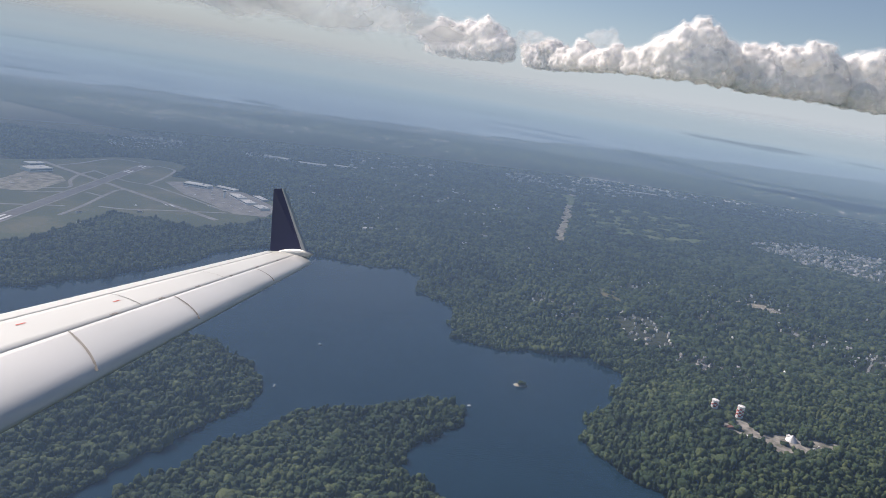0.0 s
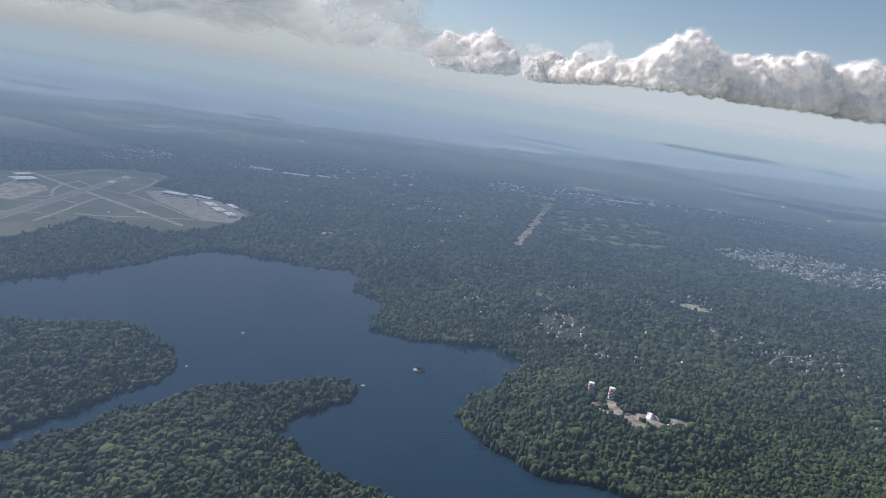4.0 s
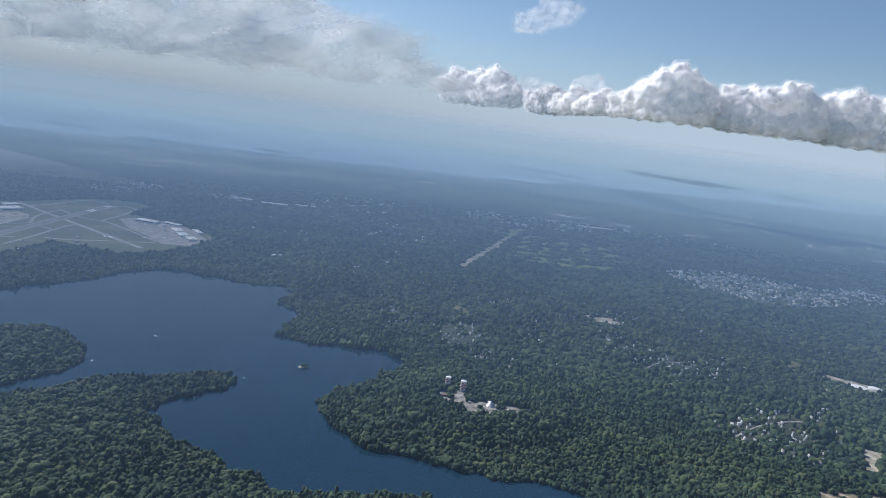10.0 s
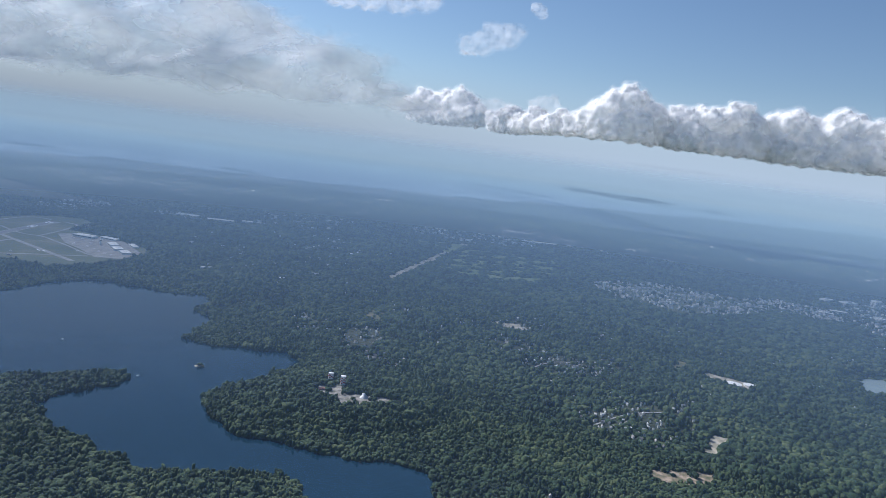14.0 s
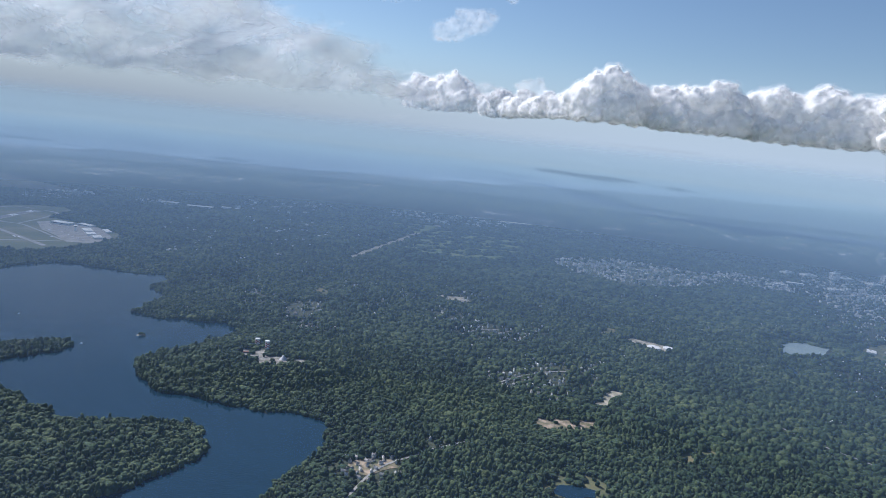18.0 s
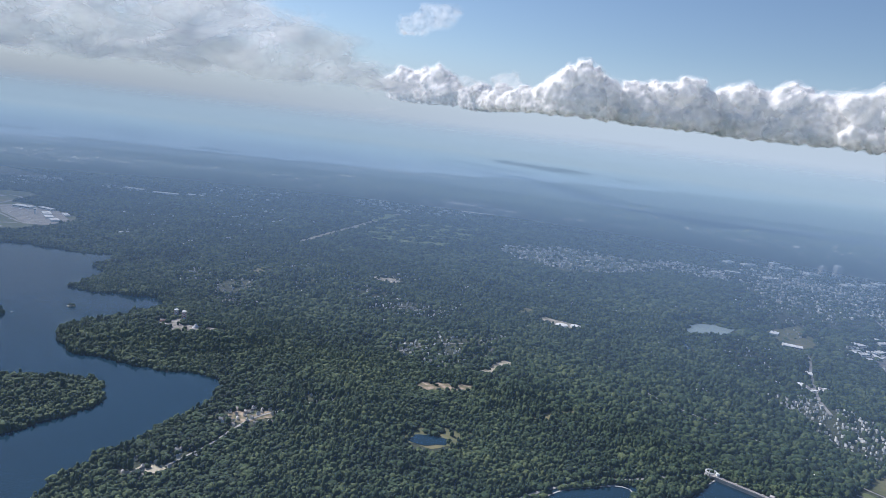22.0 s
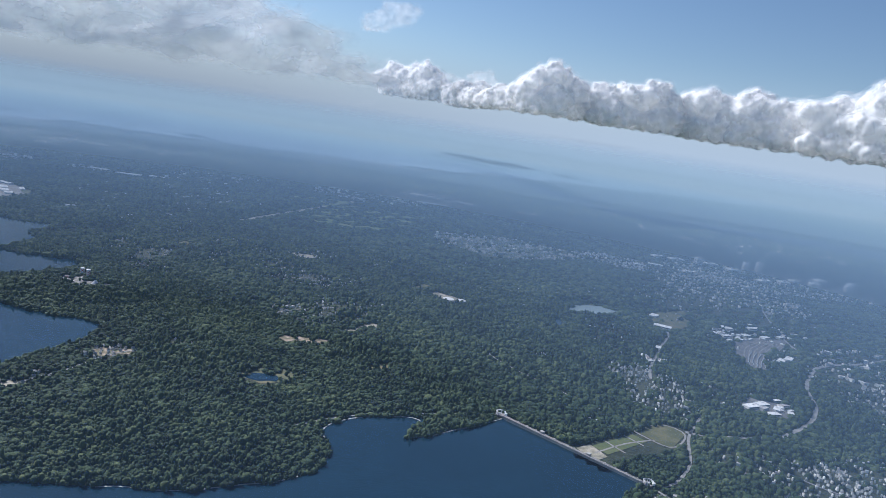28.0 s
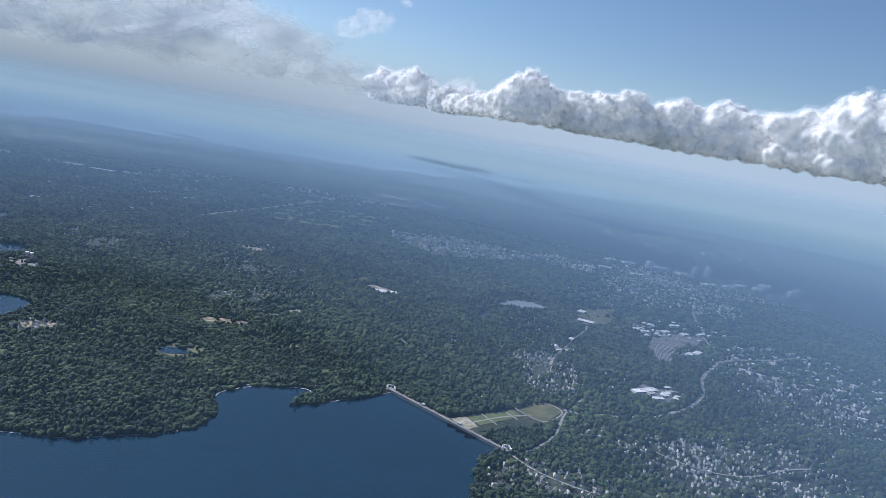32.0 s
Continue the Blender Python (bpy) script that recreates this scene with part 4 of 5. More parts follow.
# ---------------------------------------------------------------- houses
def house_parts(w, d, h, roof):
    """Walls with gables, and a roof of two slabs with eaves, for one house."""
    wall = bmesh.new()
    a, b = w / 2, d / 2
    low = [wall.verts.new(p) for p in ((-a, -b, -0.3), (a, -b, -0.3), (a, b, -0.3), (-a, b, -0.3))]
    up = [wall.verts.new(p) for p in ((-a, -b, h), (a, -b, h), (a, b, h), (-a, b, h))]
    peak = [wall.verts.new(p) for p in ((-a, 0, h + roof), (a, 0, h + roof))]
    for f in ((low[0], low[1], up[1], up[0]), (low[2], low[3], up[3], up[2]), (low[1], low[2], up[2], peak[1], up[1]), (low[3], low[0], up[0], peak[0], up[3])):
        wall.faces.new(f)
    top = bmesh.new()
    e = 0.08
    for s in (-1, 1):
        p = [top.verts.new(q) for q in ((-a - e, s * (b + e), h - e * roof / b), (a + e, s * (b + e), h - e * roof / b), (a + e, 0, h + roof + 0.05), (-a - e, 0, h + roof + 0.05))]
        q = [top.verts.new(v.co + Vector((0, 0, 0.05))) for v in p]
        for f in ((p[0], p[1], q[1], q[0]), (q[0], q[1], q[2], q[3]), (p[1], p[2], q[2], q[1]), (p[3], p[0], q[0], q[3])):
            top.faces.new(f)
    bmesh.ops.recalc_face_normals(top, faces=top.faces[:])
    bmesh.ops.recalc_face_normals(wall, faces=wall.faces[:])
    return wall, top


def house(w, d, h, roof, label):
    ob = thing("house", 0, 0, -500, 0, label, "house", "houses among the trees")
    wall, top = house_parts(w, d, h, roof)
    part("wall", wall, WALLS, ob)
    part("roof", top, ROOFS, ob)
    part("chimney", box(0.14, 0.14, 0.4, w * 0.25, d * 0.12, h + roof * 0.55), STONE, ob)
    return ob


PATTERNS = [house(1.0, 0.7, 0.52, 0.32, "pale two-storey house with a pitched roof among trees"), house(1.25, 0.7, 0.5, 0.3, "long pale house with a pitched roof among trees"),
            house(0.9, 0.75, 0.58, 0.36, "small white house with a steep roof among trees")]
order = np.argsort(band(NEAR_HOMES[:, 0], NEAR_HOMES[:, 1]))
NEAREST, REST = NEAR_HOMES[order[:290]], NEAR_HOMES[order[290:]]
used = set()
for k, (x, y) in enumerate(NEAREST):
    kind = PATTERNS[int(rng.integers(0, 3))]
    m = pose(x, y, height(x, y) + 0.25, 0, 0, rng.uniform(0, 360))
    if kind.name in used:
        copy_thing(kind, m)
    else:
        used.add(kind.name)
        kind.matrix_basis = m


def rows_of_houses(name, homes, size, label, flat=0.12):
    """Houses too far off to tell apart: one mesh of gabled boxes."""
    vs, fs, ms = [], [], []
    zs = land(homes[:, 0], homes[:, 1])
    for k, (x, y) in enumerate(homes):
        w, d, h = size * rng.uniform(0.9, 1.7), size * rng.uniform(0.7, 1.0), size * rng.uniform(0.45, 0.75)
        r = size * rng.uniform(0.25, 0.4)
        if rng.random() < flat:
            w, d, h, r = w * 2.2, d * 1.6, h * 1.2, 0.02
        t = rng.uniform(0, 6.283)
        c, s = math.cos(t), math.sin(t)
        a, b = w / 2, d / 2
        p = [(-a, -b, -0.5), (a, -b, -0.5), (a, b, -0.5), (-a, b, -0.5), (-a, -b, h), (a, -b, h), (a, b, h), (-a, b, h), (-a, 0, h + r), (a, 0, h + r),
             (-a, -b, h), (a, -b, h), (a, b, h), (-a, b, h), (-a, 0, h + r), (a, 0, h + r)]
        n = len(vs) * 16
        vs.append([(x + u * c - v * s, y + u * s + v * c, zs[k] + 0.5 + q) for u, v, q in p])
        fs += [[n + i for i in f] for f in ((0, 1, 5, 4), (2, 3, 7, 6), (1, 2, 6, 5), (3, 0, 4, 7), (5, 6, 9, 9), (7, 4, 8, 8), (10, 11, 15, 14), (13, 14, 15, 12))]
        ms += [0] * 6 + [1] * 2
    tri, which = [], []
    for f, m in zip(fs, ms):
        tri.append(f[:3])
        which.append(m)
        if f[2] != f[3]:
            tri.append([f[0], f[2], f[3]])
            which.append(m)
    ob = quick_mesh(name, np.array(vs).reshape(-1, 3), tri, [TOWN_WALL, TOWN_ROOF], which)
    return tagged(ob, label, "houses", kind="stuff")


rows_of_houses("houses", REST, 0.66, "scattered pale houses with pitched roofs among trees", 0.03)
close = FAR_HOMES[:, 1] < 640
rows_of_houses("houses", FAR_HOMES[close], 1.3, "white and grey roofs of the housing estate and town", 0.16)
rows_of_houses("houses", FAR_HOMES[~close], 2.5, "distant white and grey roofs of coastal towns", 0.25)


# ---------------------------------------------------------------- dam and park
def dam():
    (ax, ay), (bx, by) = DAM
    long_, turn = math.hypot(bx - ax, by - ay), math.degrees(math.atan2(by - ay, bx - ax))
    ob = thing("dam", (ax + bx) / 2, (ay + by) / 2, 0, turn, "long straight grey granite dam holding back the reservoir", "dam")
    # upright towards the water, sloping on the park's side
    bm = bmesh.new()
    side = ((-0.6, -2.0), (-0.6, 0.9), (0.6, 0.9), (1.5, -0.2), (2.4, -2.0))
    ends = [[bm.verts.new((x, y, z)) for y, z in side] for x in (-long_ / 2, long_ / 2)]
    for k in range(5):
        j = (k + 1) % 5
        bm.faces.new((ends[0][k], ends[1][k], ends[1][j], ends[0][j]))
    bm.faces.new(ends[0])
    bm.faces.new(ends[1][::-1])
    bmesh.ops.recalc_face_normals(bm, faces=bm.faces[:])
    part("body", bm, STONE, ob)
    part("crest_road", box(long_, 0.9, 0.04, 0, 0, 0.9), ROAD, ob, "grey roadway along the crest")
    for y in (-0.53, 0.53):
        part("parapet", box(long_, 0.14, 0.16, 0, y, 0.9, bevel=0.02), STONE, ob, "pale stone parapet")
    for x in (-0.2, 0.14):
        part("pavilion", box(1.5, 1.6, 1.0, x * long_, 0.9, 0.6, bevel=0.05), STONE, ob)
    for k in range(14):
        part("pier", box(0.45, 0.5, 1.2, (k - 6.5) * long_ / 14, 1.35, -0.4), STONE, ob)
    return ob


dam()


def rotunda(x, y, r, label):
    """The round open pavilion at an end of the dam: a ring of columns under a ring beam."""
    ob = thing("rotunda", x, y, max(0.6, height(x, y)), 0, label, "pavilion")
    part("plinth", tube(r * 1.2, 0.5, 0, 0, -0.3, sides=24), CONCRETE, ob)
    for k in range(10):
        a = 6.2832 * k / 13
        part("column", tube(0.13, 0.8, r * math.cos(a), r * math.sin(a), 0.2, sides=8), WHITE, ob)
    bm = bmesh.new()
    for k in range(14):
        a = 6.2832 * k / 18
        box(0.85 * r / 1.6, 0.4, 0.25, r * math.cos(a), r * math.sin(a), 1.0, math.degrees(a) + 90, bm)
    part("ring_beam", bm, WHITE, ob)
    part("gatehouse", box(0.9, 0.8, 0.9, r * 1.1, -r * 0.6, 0.2, bevel=0.03), WHITE, ob)
    return ob


rotunda(263.6, 120.8, 1.7, "pale stone colonnade at the end of the dam")
rotunda(311.5, 81.5, 1.5, "pale stone colonnade at the far end of the dam")
sheet("plaza", [(290.5, 102), (296.5, 107), (301.5, 98.5), (296, 93.5)], 0.14, SAND, "pale paved plaza below the dam", "plaza")
sheet("lawn_1", [(297.2, 106.0), (316, 122.5), (320.5, 117.5), (302, 100.5)], 0.13, LAWN, "long green mown lawn of the dam park", "lawn")
sheet("lawn_2", [(319, 125), (331, 139), (340, 132), (329, 114)], 0.13, MEADOW, "dry oval lawn of the dam park", "lawn")
for line in ([(297, 100), (312, 114), (324, 120)], [(317, 126), (332, 140), (342, 132), (329, 112), (317, 126)], [(303, 112), (309, 104)], [(312, 120), (318, 113)]):
    ribbon("park_path", line, 0.8, CONCRETE, "pale gravel path across the lawn", "path", level=0.17)
sheet("parking_lot", [(318, 96), (326, 104), (330, 100), (322, 92)], 0.6, TARMAC, "grey car park beside the lawn", "car park")


ribbon("shore", wander(BASIN, 2.0, 3, False, 4), 0.5, STONE, "grey rocky shore between water and trees", "shore", level=0.03)

# ---------------------------------------------------------------- water works on the hill
BRICK = mat("weathered_red_roof", (0.13, 0.055, 0.045), (0.22, 0.11, 0.085), 0.85, 0.8, 6)
def water_tower(x, y, r, h, rows, label):
    ob = thing("water_tower", x, y, height(x, y), 0, label, "water tower", "water towers")
    bm = bmesh.new()
    sides = 16
    rings = [[bm.verts.new((r * math.cos(6.2832 * i / sides), r * math.sin(6.2832 * i / sides), h * k / rows)) for i in range(sides)] for k in range(rows + 1)]
    for k in range(rows):
        for i in range(sides):
            f = bm.faces.new((rings[k][i], rings[k][(i + 1) % sides], rings[k + 1][(i + 1) % sides], rings[k + 1][i]))
            f.material_index = int((i // 2 + k) % 2 == 0 and 0 < k < rows - 1)
            f.smooth = True
    part("tank", bm, [WHITE, RED], ob, "white tank with red squares")
    part("dome", tube(r * 1.02, 0.25, 0, 0, h, r * 0.3, 16), WHITE, ob)
    part("rail", tube(r * 1.05, 0.08, 0, 0, h - 0.05, sides=16), STEEL, ob)
    return ob


water_tower(53.0, 204.6, 1.0, 3.4, 7, "tall white water tower with red squares")
water_tower(47.6, 209.0, 1.0, 2.3, 5, "short white water tower with red squares")


def shed(x, y, r, h):
    ob = thing("storage_dome", x, y, 5.42, 200, "grey conical storage shed with a bright open door", "shed")
    part("dome", tube(r, h, sides=12, top=0.15), STEEL, ob)
    part("doorway", box(1.0, 0.6, 1.0, 0, -r * 0.75, 0, bevel=0.03), WHITE, ob)


shed(62.6, 193.6, 1.7, 1.6)


def plain_building(name, x, y, w, d, h, turn, wall, roof, label, category, group="", z=None):
    """A flat-roofed building: walls, a roof with a parapet, a band of windows or doors, roof units."""
    ob = thing(name, x, y, height(x, y) + 0.1 if z is None else z, turn, label, category, group)
    part("wall", box(w, d, h, 0, 0, -0.3), wall, ob)
    part("roof", box(w * 1.01, d * 1.01, 0.12, 0, 0, h - 0.3, bevel=0.02), roof, ob)
    part("window_band", box(w * 0.92, 0.06, h * 0.3, 0, -d / 2 - 0.03, h * 0.3), PANE, ob)
    if w > 3:
        part("roof_unit", box(w * 0.08, d * 0.18, 0.25, w * 0.2, d * 0.1, h - 0.18), STEEL, ob)
    return ob


plain_building("pump_house", 46.6, 196.4, 2.2, 1.2, 0.8, 20, BRICK, BRICK, "low red-roofed pump house beside the water towers", "building")
plain_building("garage", 52.5, 191, 1.6, 1.0, 0.6, 70, WALLS, FLATROOF, "small pale garage at the yard", "building")
for x, y, t in ((66.5, 189.5, 10), (68.5, 191, 30), (60.5, 187.5, 60), (49.5, 192, 40), (70.5, 189.5, 80)):
    plain_building("truck", x, y, 0.9, 0.3, 0.4, t, WHITE, WHITE, "parked white lorry on the gravel yard", "lorry", "lorries in the yard", 5.72)

# ---------------------------------------------------------------- airport buildings
for x, y, w, d, h, t in ((-180, 459, 16, 7, 1.6, -8), (-163, 462, 14, 5, 1.2, -20), (-150, 440, 12, 6, 1.5, -52), (-141, 428, 10, 6, 1.3, -52), (-131, 418, 9, 6, 1.3, -50), (-138, 446, 12, 4, 1.0, -50)):
    plain_building("hangar", x, y, w, d, h, t, WHITE, FLATROOF, "white flat-roofed hangar beside the apron", "hangar", "hangars at the airfield", 0.9)
plain_building("terminal", -266, 436, 14, 9, 2.0, 60, WHITE, FLATROOF, "white airport terminal beside its pale apron", "terminal", "", 0.9)
plain_building("terminal_wing", -276, 452, 10, 6, 1.6, 60, WALLS, FLATROOF, "pale wing of the airport terminal", "terminal", "", 0.9)
tower = thing("control_tower", -157, 436, 0.8, 0, "slim pale airport control tower with a dark cab", "control tower")
part("shaft", tube(0.7, 3.2, sides=10), WHITE, tower)
part("cab", tube(0.9, 0.7, 0, 0, 3.2, 1.15, 10), PANE, tower, "dark glazed cab")
part("roof", tube(1.2, 0.15, 0, 0, 3.9, sides=10), WHITE, tower)
for x, y, t in ((-179, 368, 10), (-200, 350, 40), (-170, 356, 60), (-165, 352, 30), (-190, 330, 20)):
    plain_building("airfield_hut", x, y, 2.4, 1.4, 0.8, t, WALLS, ROOFS, "small pale hut at the airfield's edge", "hut", "huts at the airfield", 0.8)


def parked_plane(x, y, turn):
    ob = thing("aeroplane", x, y, 0.95, turn, "small white aeroplane parked on the apron", "aeroplane", "parked aeroplanes")
    bm = bmesh.new()
    bmesh.ops.create_uvsphere(bm, u_segments=10, v_segments=6, radius=1, matrix=pose(0, 0, 0.25) @ Matrix.Diagonal((1.2, 0.18, 0.18, 1)))
    part("fuselage", bm, WHITE, ob)
    part("wing", box(0.35, 2.2, 0.05, 0.1, 0, 0.2, bevel=0.01), WHITE, ob)
    part("tailplane", box(0.2, 0.8, 0.04, -1.05, 0, 0.3), WHITE, ob)
    part("fin", box(0.25, 0.04, 0.4, -1.05, 0, 0.3), WHITE, ob)
    return ob


first_plane = parked_plane(-176, 448, 30)
for k in range(15):
    x, y = [(-184, 450), (-168, 446), (-160, 424), (-152, 418), (-146, 412), (-140, 408), (-164, 436), (-172, 428), (-258, 405), (-262, 418), (-255, 392), (-250, 410), (-134, 405), (-186, 380), (-156, 404)][k]
    copy_thing(first_plane, pose(x, y, 0.95, 0, 0, 37 * k % 360))

# ---------------------------------------------------------------- town, depots and rail yard
for x, y, w, d, h, t in ((496, 600, 8, 6, 8.5, 20), (560, 600, 6, 6, 13, 10), (548, 606, 5, 6, 10, 10), (530, 592, 14, 9, 3.5, 20), (474, 606, 16, 8, 3, 15), (512, 612, 18, 9, 3, 10), (585, 570, 14, 8, 4, 30),
                         (600, 560, 10, 8, 5, 0), (570, 560, 12, 8, 3, 10), (620, 590, 12, 9, 5, 20), (640, 570, 7, 7, 7.5, 0), (548, 556, 16, 8, 3, 25), (660, 600, 9, 7, 5, 10), (455, 610, 14, 7, 3, 30)):
    tall = h > 7
    z = height(x, y)
    ob = thing("office_tower" if tall else "office_block", x, y, z, t, "pale concrete high-rise with dark window bands" if tall else "pale flat-roofed town block with dark windows", "building", "buildings of the town")
    part("wall", box(w, d, h, 0, 0, -0.5, bevel=0.05), TOWER_WALL, ob)
    part("roof", box(w * 0.9, d * 0.9, 0.5, 0, 0, h - 0.5, bevel=0.05), FLATROOF, ob)
    part("roof_house", box(w * 0.3, d * 0.3, 1.0, 0, 0, h), STEEL, ob)
    floors = max(2, int(h / 1.2))
    for k in range(floors):
        part("window_band", box(w * 1.01, d * 1.01, 0.35, 0, 0, 0.4 + k * (h - 1.0) / floors), PANE, ob)
for x, y, w, d, h, t in WAREHOUSES:
    plain_building("warehouse", x, y, w, d, h, t, TOWN_WALL, FLATROOF, "low white flat-roofed warehouse", "warehouse", "warehouses and depots")


for k, (x, y) in enumerate(WORKSHOPS):
    plain_building("workshop", x, y, rng.uniform(2.2, 5.0), rng.uniform(1.4, 2.6), rng.uniform(0.7, 1.2), rng.uniform(0, 90), TOWN_WALL, FLATROOF if k % 3 else ROOFS, "small flat-roofed workshop beside the rail yard and depots", "workshop", "workshops")



def train(x, y, turn, long_, bend):
    ob = thing("train", x, y, 0.34, turn, "long silver train parked on the yard's tracks", "train", "trains in the rail yard")
    for k in range(6):
        part("carriage", box(long_ / 6 * 0.94, 0.42, 0.5, (k - 2.5) * long_ / 6, bend * (k - 2.5) ** 2, 0, bevel=0.05), STEEL, ob)


for k in range(7):
    train(417 + k * 2.2, 262 - k * 1.0, 66 - k * 1.2, 34 - k, -0.12)
for k in range(9):
    ribbon("rail_track", [(412 + k * 2.0, 236 + k * 0.6), (414 + k * 2.3, 262 - k), (424 + k * 2.6, 286 - k * 1.2), (446 + k * 2.0, 312 - k)], 0.5, CONCRETE, "pale ballast of a railway track", "railway", level=0.345 + 0.004 * k)

# water tower over the housing estate, tanks at the pit
ob = thing("water_tower", 219, 513, height(219, 513), 0, "slim white water tower above the housing estate", "water tower", "water towers")
part("shaft", tube(0.8, 5.0, sides=12), WHITE, ob)
part("tank", tube(1.2, 2.6, 0, 0, 4.9, 1.5, 16), WHITE, ob)
part("roof", tube(1.5, 0.6, 0, 0, 7.5, 0.2, 16), WHITE, ob)
for x, y, r in ((237.6, 289.4, 3.5), (245.8, 290.6, 2.9)):
    ob = thing("storage_tank", x, y, 0.5, 0, "low round white storage tank in the sandy pit", "tank", "tanks in the pit")
    part("shell", tube(r, 0.9, sides=28), WHITE, ob)
    part("roof", tube(r * 1.01, 0.25, 0, 0, 0.9, r * 0.15, 28), FLATROOF, ob)

# ---------------------------------------------------------------- islets and boats
bm = bmesh.new()
bmesh.ops.create_icosphere(bm, subdivisions=3, radius=1, matrix=Matrix.Translation((-6.5, 219, -0.2)) @ Matrix.Diagonal((2.3, 1.5, 0.55, 1)))
for v in bm.verts:
    v.co += v.normal * 0.12 * noise.noise(v.co * 1.7)
tagged(part("islet", bm, SAND), "small rocky islet in the reservoir", "islet", kind="structure")
for k in range(9):
    a = k * 2.4
    x, y, s = -6.5 + 1.5 * math.cos(a) * (k / 9), 219 + 0.9 * math.sin(a) * (k / 9), 0.55 + 0.05 * (k % 4)
    tree = thing("tree", x, y, 0.15, k * 50, "small green tree on the rocky islet", "tree", "trees on the islet")
    part("trunk", tube(0.08, 0.6, top=0.05, sides=7), SOIL, tree)
    bm = bmesh.new()
    for n in range(6):
        b = n * 1.05
        bmesh.ops.create_icosphere(bm, subdivisions=1, radius=s * 0.5, matrix=Matrix.Translation((s * 0.35 * math.cos(b), s * 0.35 * math.sin(b), 0.6 + 0.12 * (n % 3))))
    for v in bm.verts:
        v.co += v.normal * 0.1 * noise.noise(v.co * 4)
    part("crown", bm, LEAF, tree)
r2 = np.random.default_rng(8)
for x, y, a, b, t in ((-383, 1433, 26, 6, 10), (-352, 1440, 14, 5, 5), (-395, 1470, 26, 5, 0), (-340, 1420, 15, 6, 8), (-560, 1490, 14, 4, 0), (-800, 1400, 60, 10, 20), (900, 2500, 120, 20, 25), (1300, 2900, 200, 24, 15), (600, 2300, 80, 14, 10)):
    bm = bmesh.new()
    bmesh.ops.create_icosphere(bm, subdivisions=3, radius=1, matrix=pose(x, y, -0.3, 0, 0, t) @ Matrix.Diagonal((a, b, 2.6, 1)))
    for v in bm.verts:
        v.co += Vector((0, 0, 0.8)) * noise.noise(v.co * 0.3) + v.normal * 1.2 * noise.noise(v.co * 0.11)
    tagged(part("wooded_island", bm, HAZED_LEAF), "low wooded island in the sea sound", "island", kind="structure")
for x, y, t in ((-23, 200.5, 20), (-75, 197, 80), (-68, 230, 10)):
    ob = thing("motorboat", x, y, 0.02, t, "small white motorboat on the reservoir", "boat", "boats on the reservoir")
    bm = box(1.1, 0.36, 0.2, 0, 0, -0.05, bevel=0.05)
    part("hull", bm, WHITE, ob)
    part("cabin", box(0.4, 0.26, 0.18, 0.05, 0, 0.15, bevel=0.03), WHITE, ob)


# ---------------------------------------------------------------- the aircraft's own wing, where it is as the view opens
SILVER = mat("brushed_slat", (0.36, 0.385, 0.395), (0.46, 0.475, 0.485), 0.4, 0.5, 8, metal=0.25)
GLOSS_WHITE = mat("wing_paint", (0.38, 0.40, 0.405), (0.46, 0.48, 0.48), 0.4, 0.4, 10)
NAVY = mat("winglet_paint", (0.018, 0.022, 0.07), (0.03, 0.034, 0.09), 0.35, 0.6, 8)
SEAM = mat("panel_seam", (0.10, 0.10, 0.10), (0.18, 0.17, 0.16), 0.7, 2.0, 6)


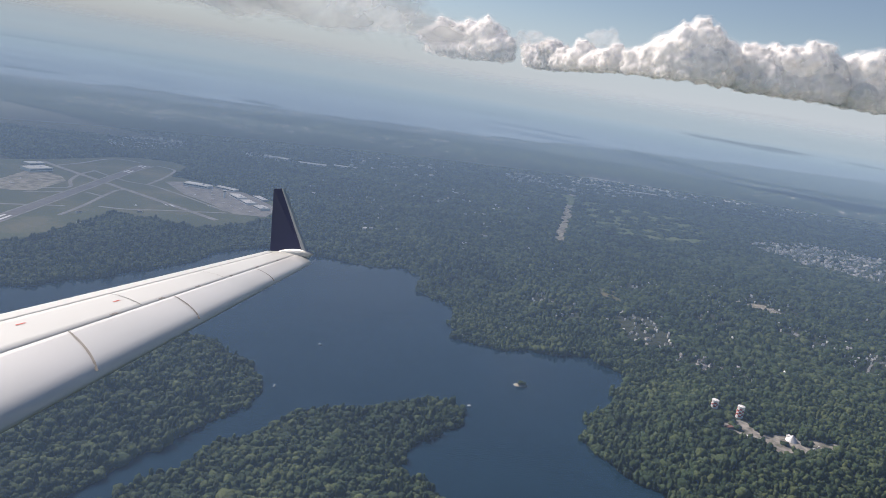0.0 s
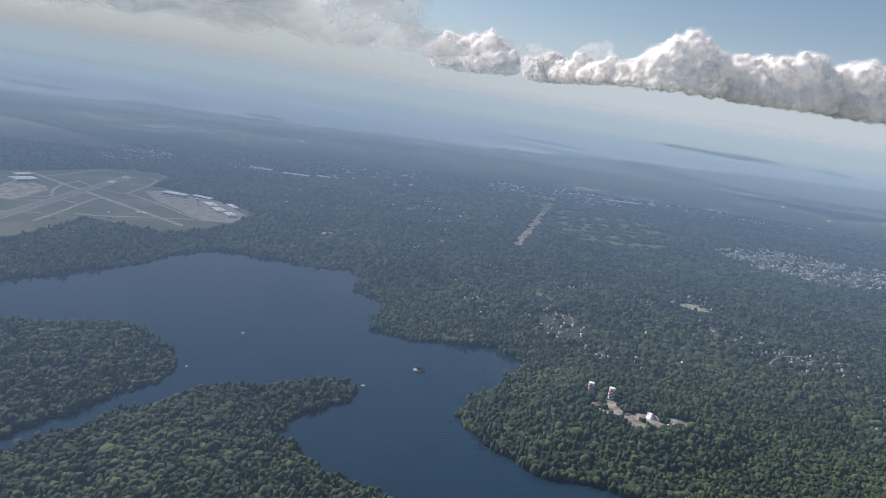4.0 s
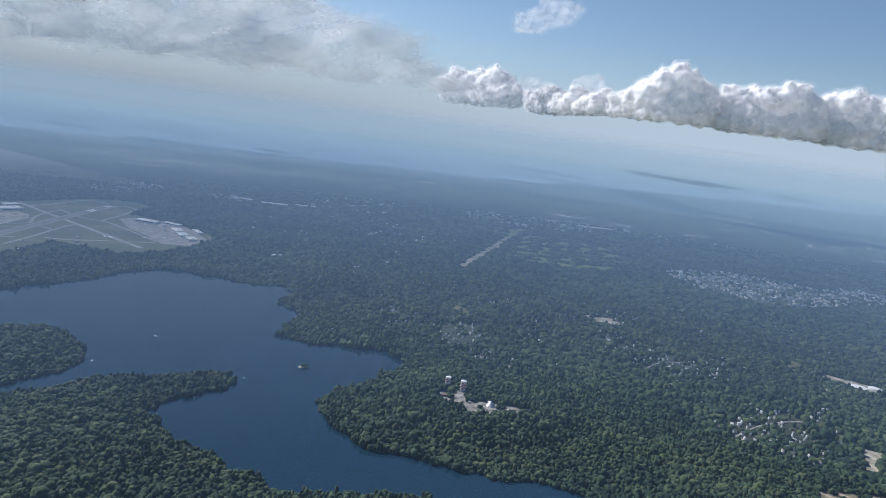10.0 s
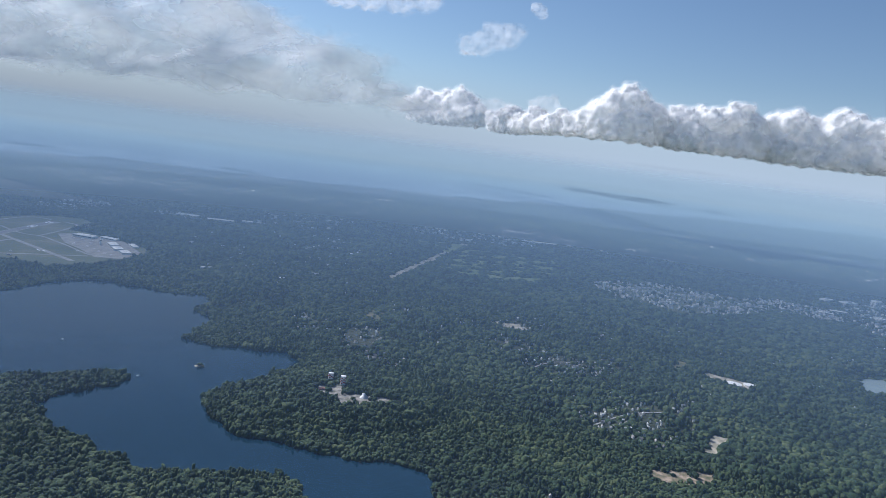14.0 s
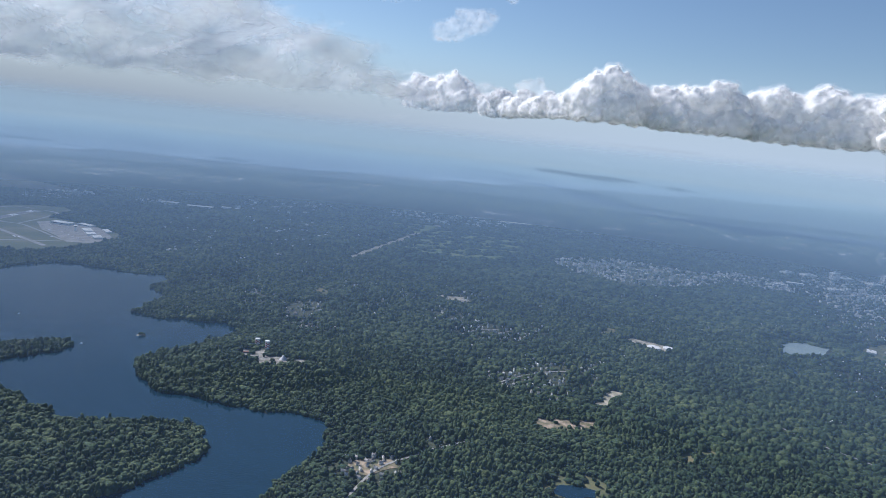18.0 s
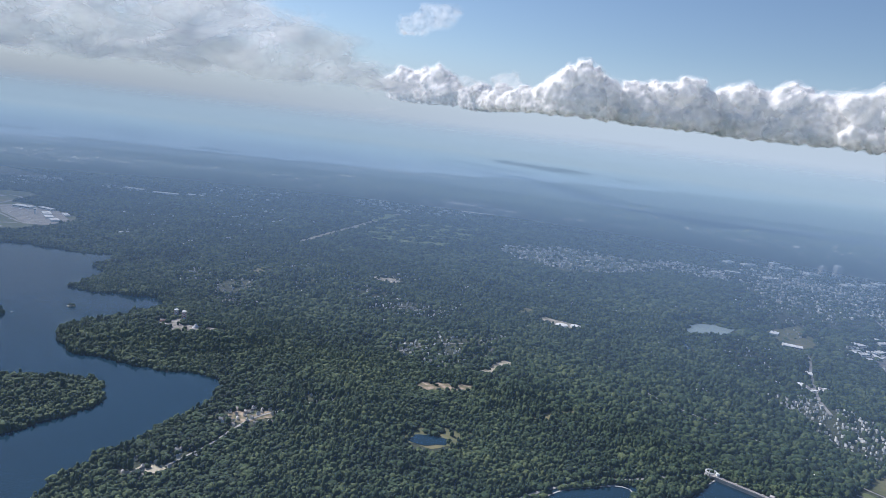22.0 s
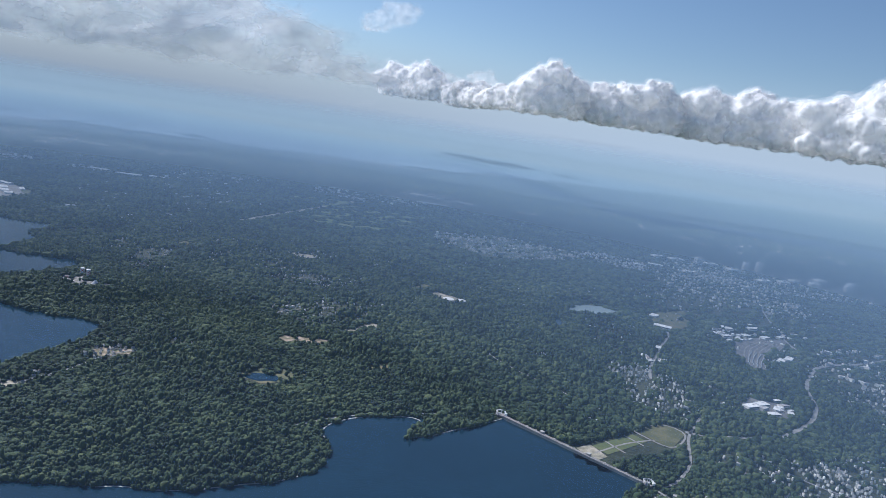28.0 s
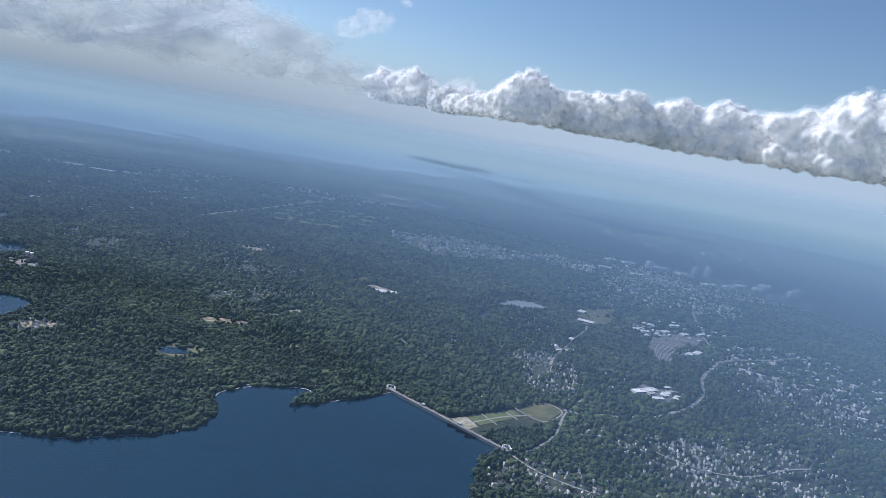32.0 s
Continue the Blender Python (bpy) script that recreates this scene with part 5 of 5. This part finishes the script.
def wing():
    ob = new("aircraft_wing")
    ob.matrix_basis = pose(-45.308, 26.78, 81.635, 77.057, -8.612, -0.927) @ Matrix.Scale(0.1, 4)
    tagged(ob, "white swept aeroplane wing with silver leading edge and navy winglet", "wing")
    lead_in, lead_out = Vector((-2.98, -1.345, -3.2)), Vector((-3.02, -0.34, -16.0))
    tail_in, tail_out = Vector((-5.05, -0.92, -5.0)), Vector((-4.22, -0.05, -16.7))

    def spot(s, c, up):
        """s along the span, c along the chord from the leading edge, up through the thickness (-1 to 1)."""
        a, b = lead_in.lerp(lead_out, s), tail_in.lerp(tail_out, s)
        thick = 0.075 * (b - a).length * (2.6 * math.sqrt(max(c, 0)) * (1 - c) + 0.06)
        return a.lerp(b, c) + Vector((0.14, 0.985, 0.0)) * thick * up

    def strip(c0, c1, n, name, material, label=""):
        bm = bmesh.new()
        ring = [(c0 + (c1 - c0) * k / n, 1) for k in range(n + 1)] + [(c1 + (c0 - c1) * k / n, -0.7) for k in range(n + 1)]
        rows = [[bm.verts.new(spot(s / 12, c, u)) for c, u in ring] for s in range(13)]
        for p, q in zip(rows, rows[1:]):
            for k in range(len(ring)):
                j = (k + 1) % len(ring)
                f = bm.faces.new((p[k], p[j], q[j], q[k]))
                f.smooth = k != n and k != len(ring) - 1
        bm.faces.new(rows[0])
        bm.faces.new(rows[-1][::-1])
        bmesh.ops.recalc_face_normals(bm, faces=bm.faces[:])
        return part(name, bm, material, ob, label)

    strip(0.0, 0.34, 10, "slat", SILVER, "silver grey leading edge slat")
    strip(0.343, 0.78, 6, "wing_box", GLOSS_WHITE)
    strip(0.785, 1.0, 4, "flap", GLOSS_WHITE)

    def seam(s0, c0, s1, c1, wide, name="seam", material=SEAM):
        bm = bmesh.new()
        for k in range(8):
            a, b = spot(s0 + (s1 - s0) * k / 8, c0 + (c1 - c0) * k / 8, 1), spot(s0 + (s1 - s0) * (k + 1) / 8, c0 + (c1 - c0) * (k + 1) / 8, 1)
            side = (b - a).cross(Vector((0.14, 0.985, 0))).normalized() * wide
            lift = Vector((0, 0.006, 0))
            bm.faces.new([bm.verts.new(p + lift) for p in (a - side, a + side, b + side, b - side)])
        part(name, bm, material, ob)

    for s in (0.22, 0.42, 0.72):
        seam(s, 0.01, s + 0.01, 0.33, 0.012)
    for s in (0.14, 0.36, 0.6):
        seam(s, 0.36, s + 0.015, 0.78, 0.006)
    for s in (0.3, 0.4, 0.5, 0.62, 0.74, 0.86):
        seam(s, 0.36, s + 0.012, 0.36, 0.02, "hinge_cover")
    for s, c in ((0.2, 0.62), (0.34, 0.55)):
        seam(s, c, s + 0.012, c, 0.012, "red_mark", RED)
    # winglet: a thin blade that leans out, navy inside, with a pale front edge
    root_a, root_b, tip_a, tip_b = Vector((-3.12, -0.16, -16.0)), Vector((-4.15, -0.03, -16.7)), Vector((-3.78, 1.43, -16.4)), Vector((-4.06, 1.44, -16.7))
    out = Vector((0.05, 0.0, -0.06))
    for a0, a1, name, material in ((0.1, 1.0, "winglet", NAVY), (0.0, 0.1, "winglet_front", GLOSS_WHITE)):
        bm = bmesh.new()
        p = [root_a.lerp(root_b, a0), root_a.lerp(root_b, a1), tip_a.lerp(tip_b, a1), tip_a.lerp(tip_b, a0)]
        front = [bm.verts.new(v) for v in p]
        back = [bm.verts.new(v + out) for v in p]
        bm.faces.new(front)
        bm.faces.new(back[::-1])
        for k in range(4):
            bm.faces.new((front[k], back[k], back[(k + 1) % 4], front[(k + 1) % 4]))
        bmesh.ops.recalc_face_normals(bm, faces=bm.faces[:])
        part(name, bm, material, ob)
    bm = bmesh.new()
    bmesh.ops.create_uvsphere(bm, u_segments=16, v_segments=8, radius=1, matrix=Matrix.Translation((-3.5, -0.12, -16.3)) @ Matrix.Rotation(radians(-32), 4, "Y") @ Matrix.Diagonal((0.62, 0.13, 0.10, 1)))
    part("tip_fairing", bm, GLOSS_WHITE, ob)


wing()
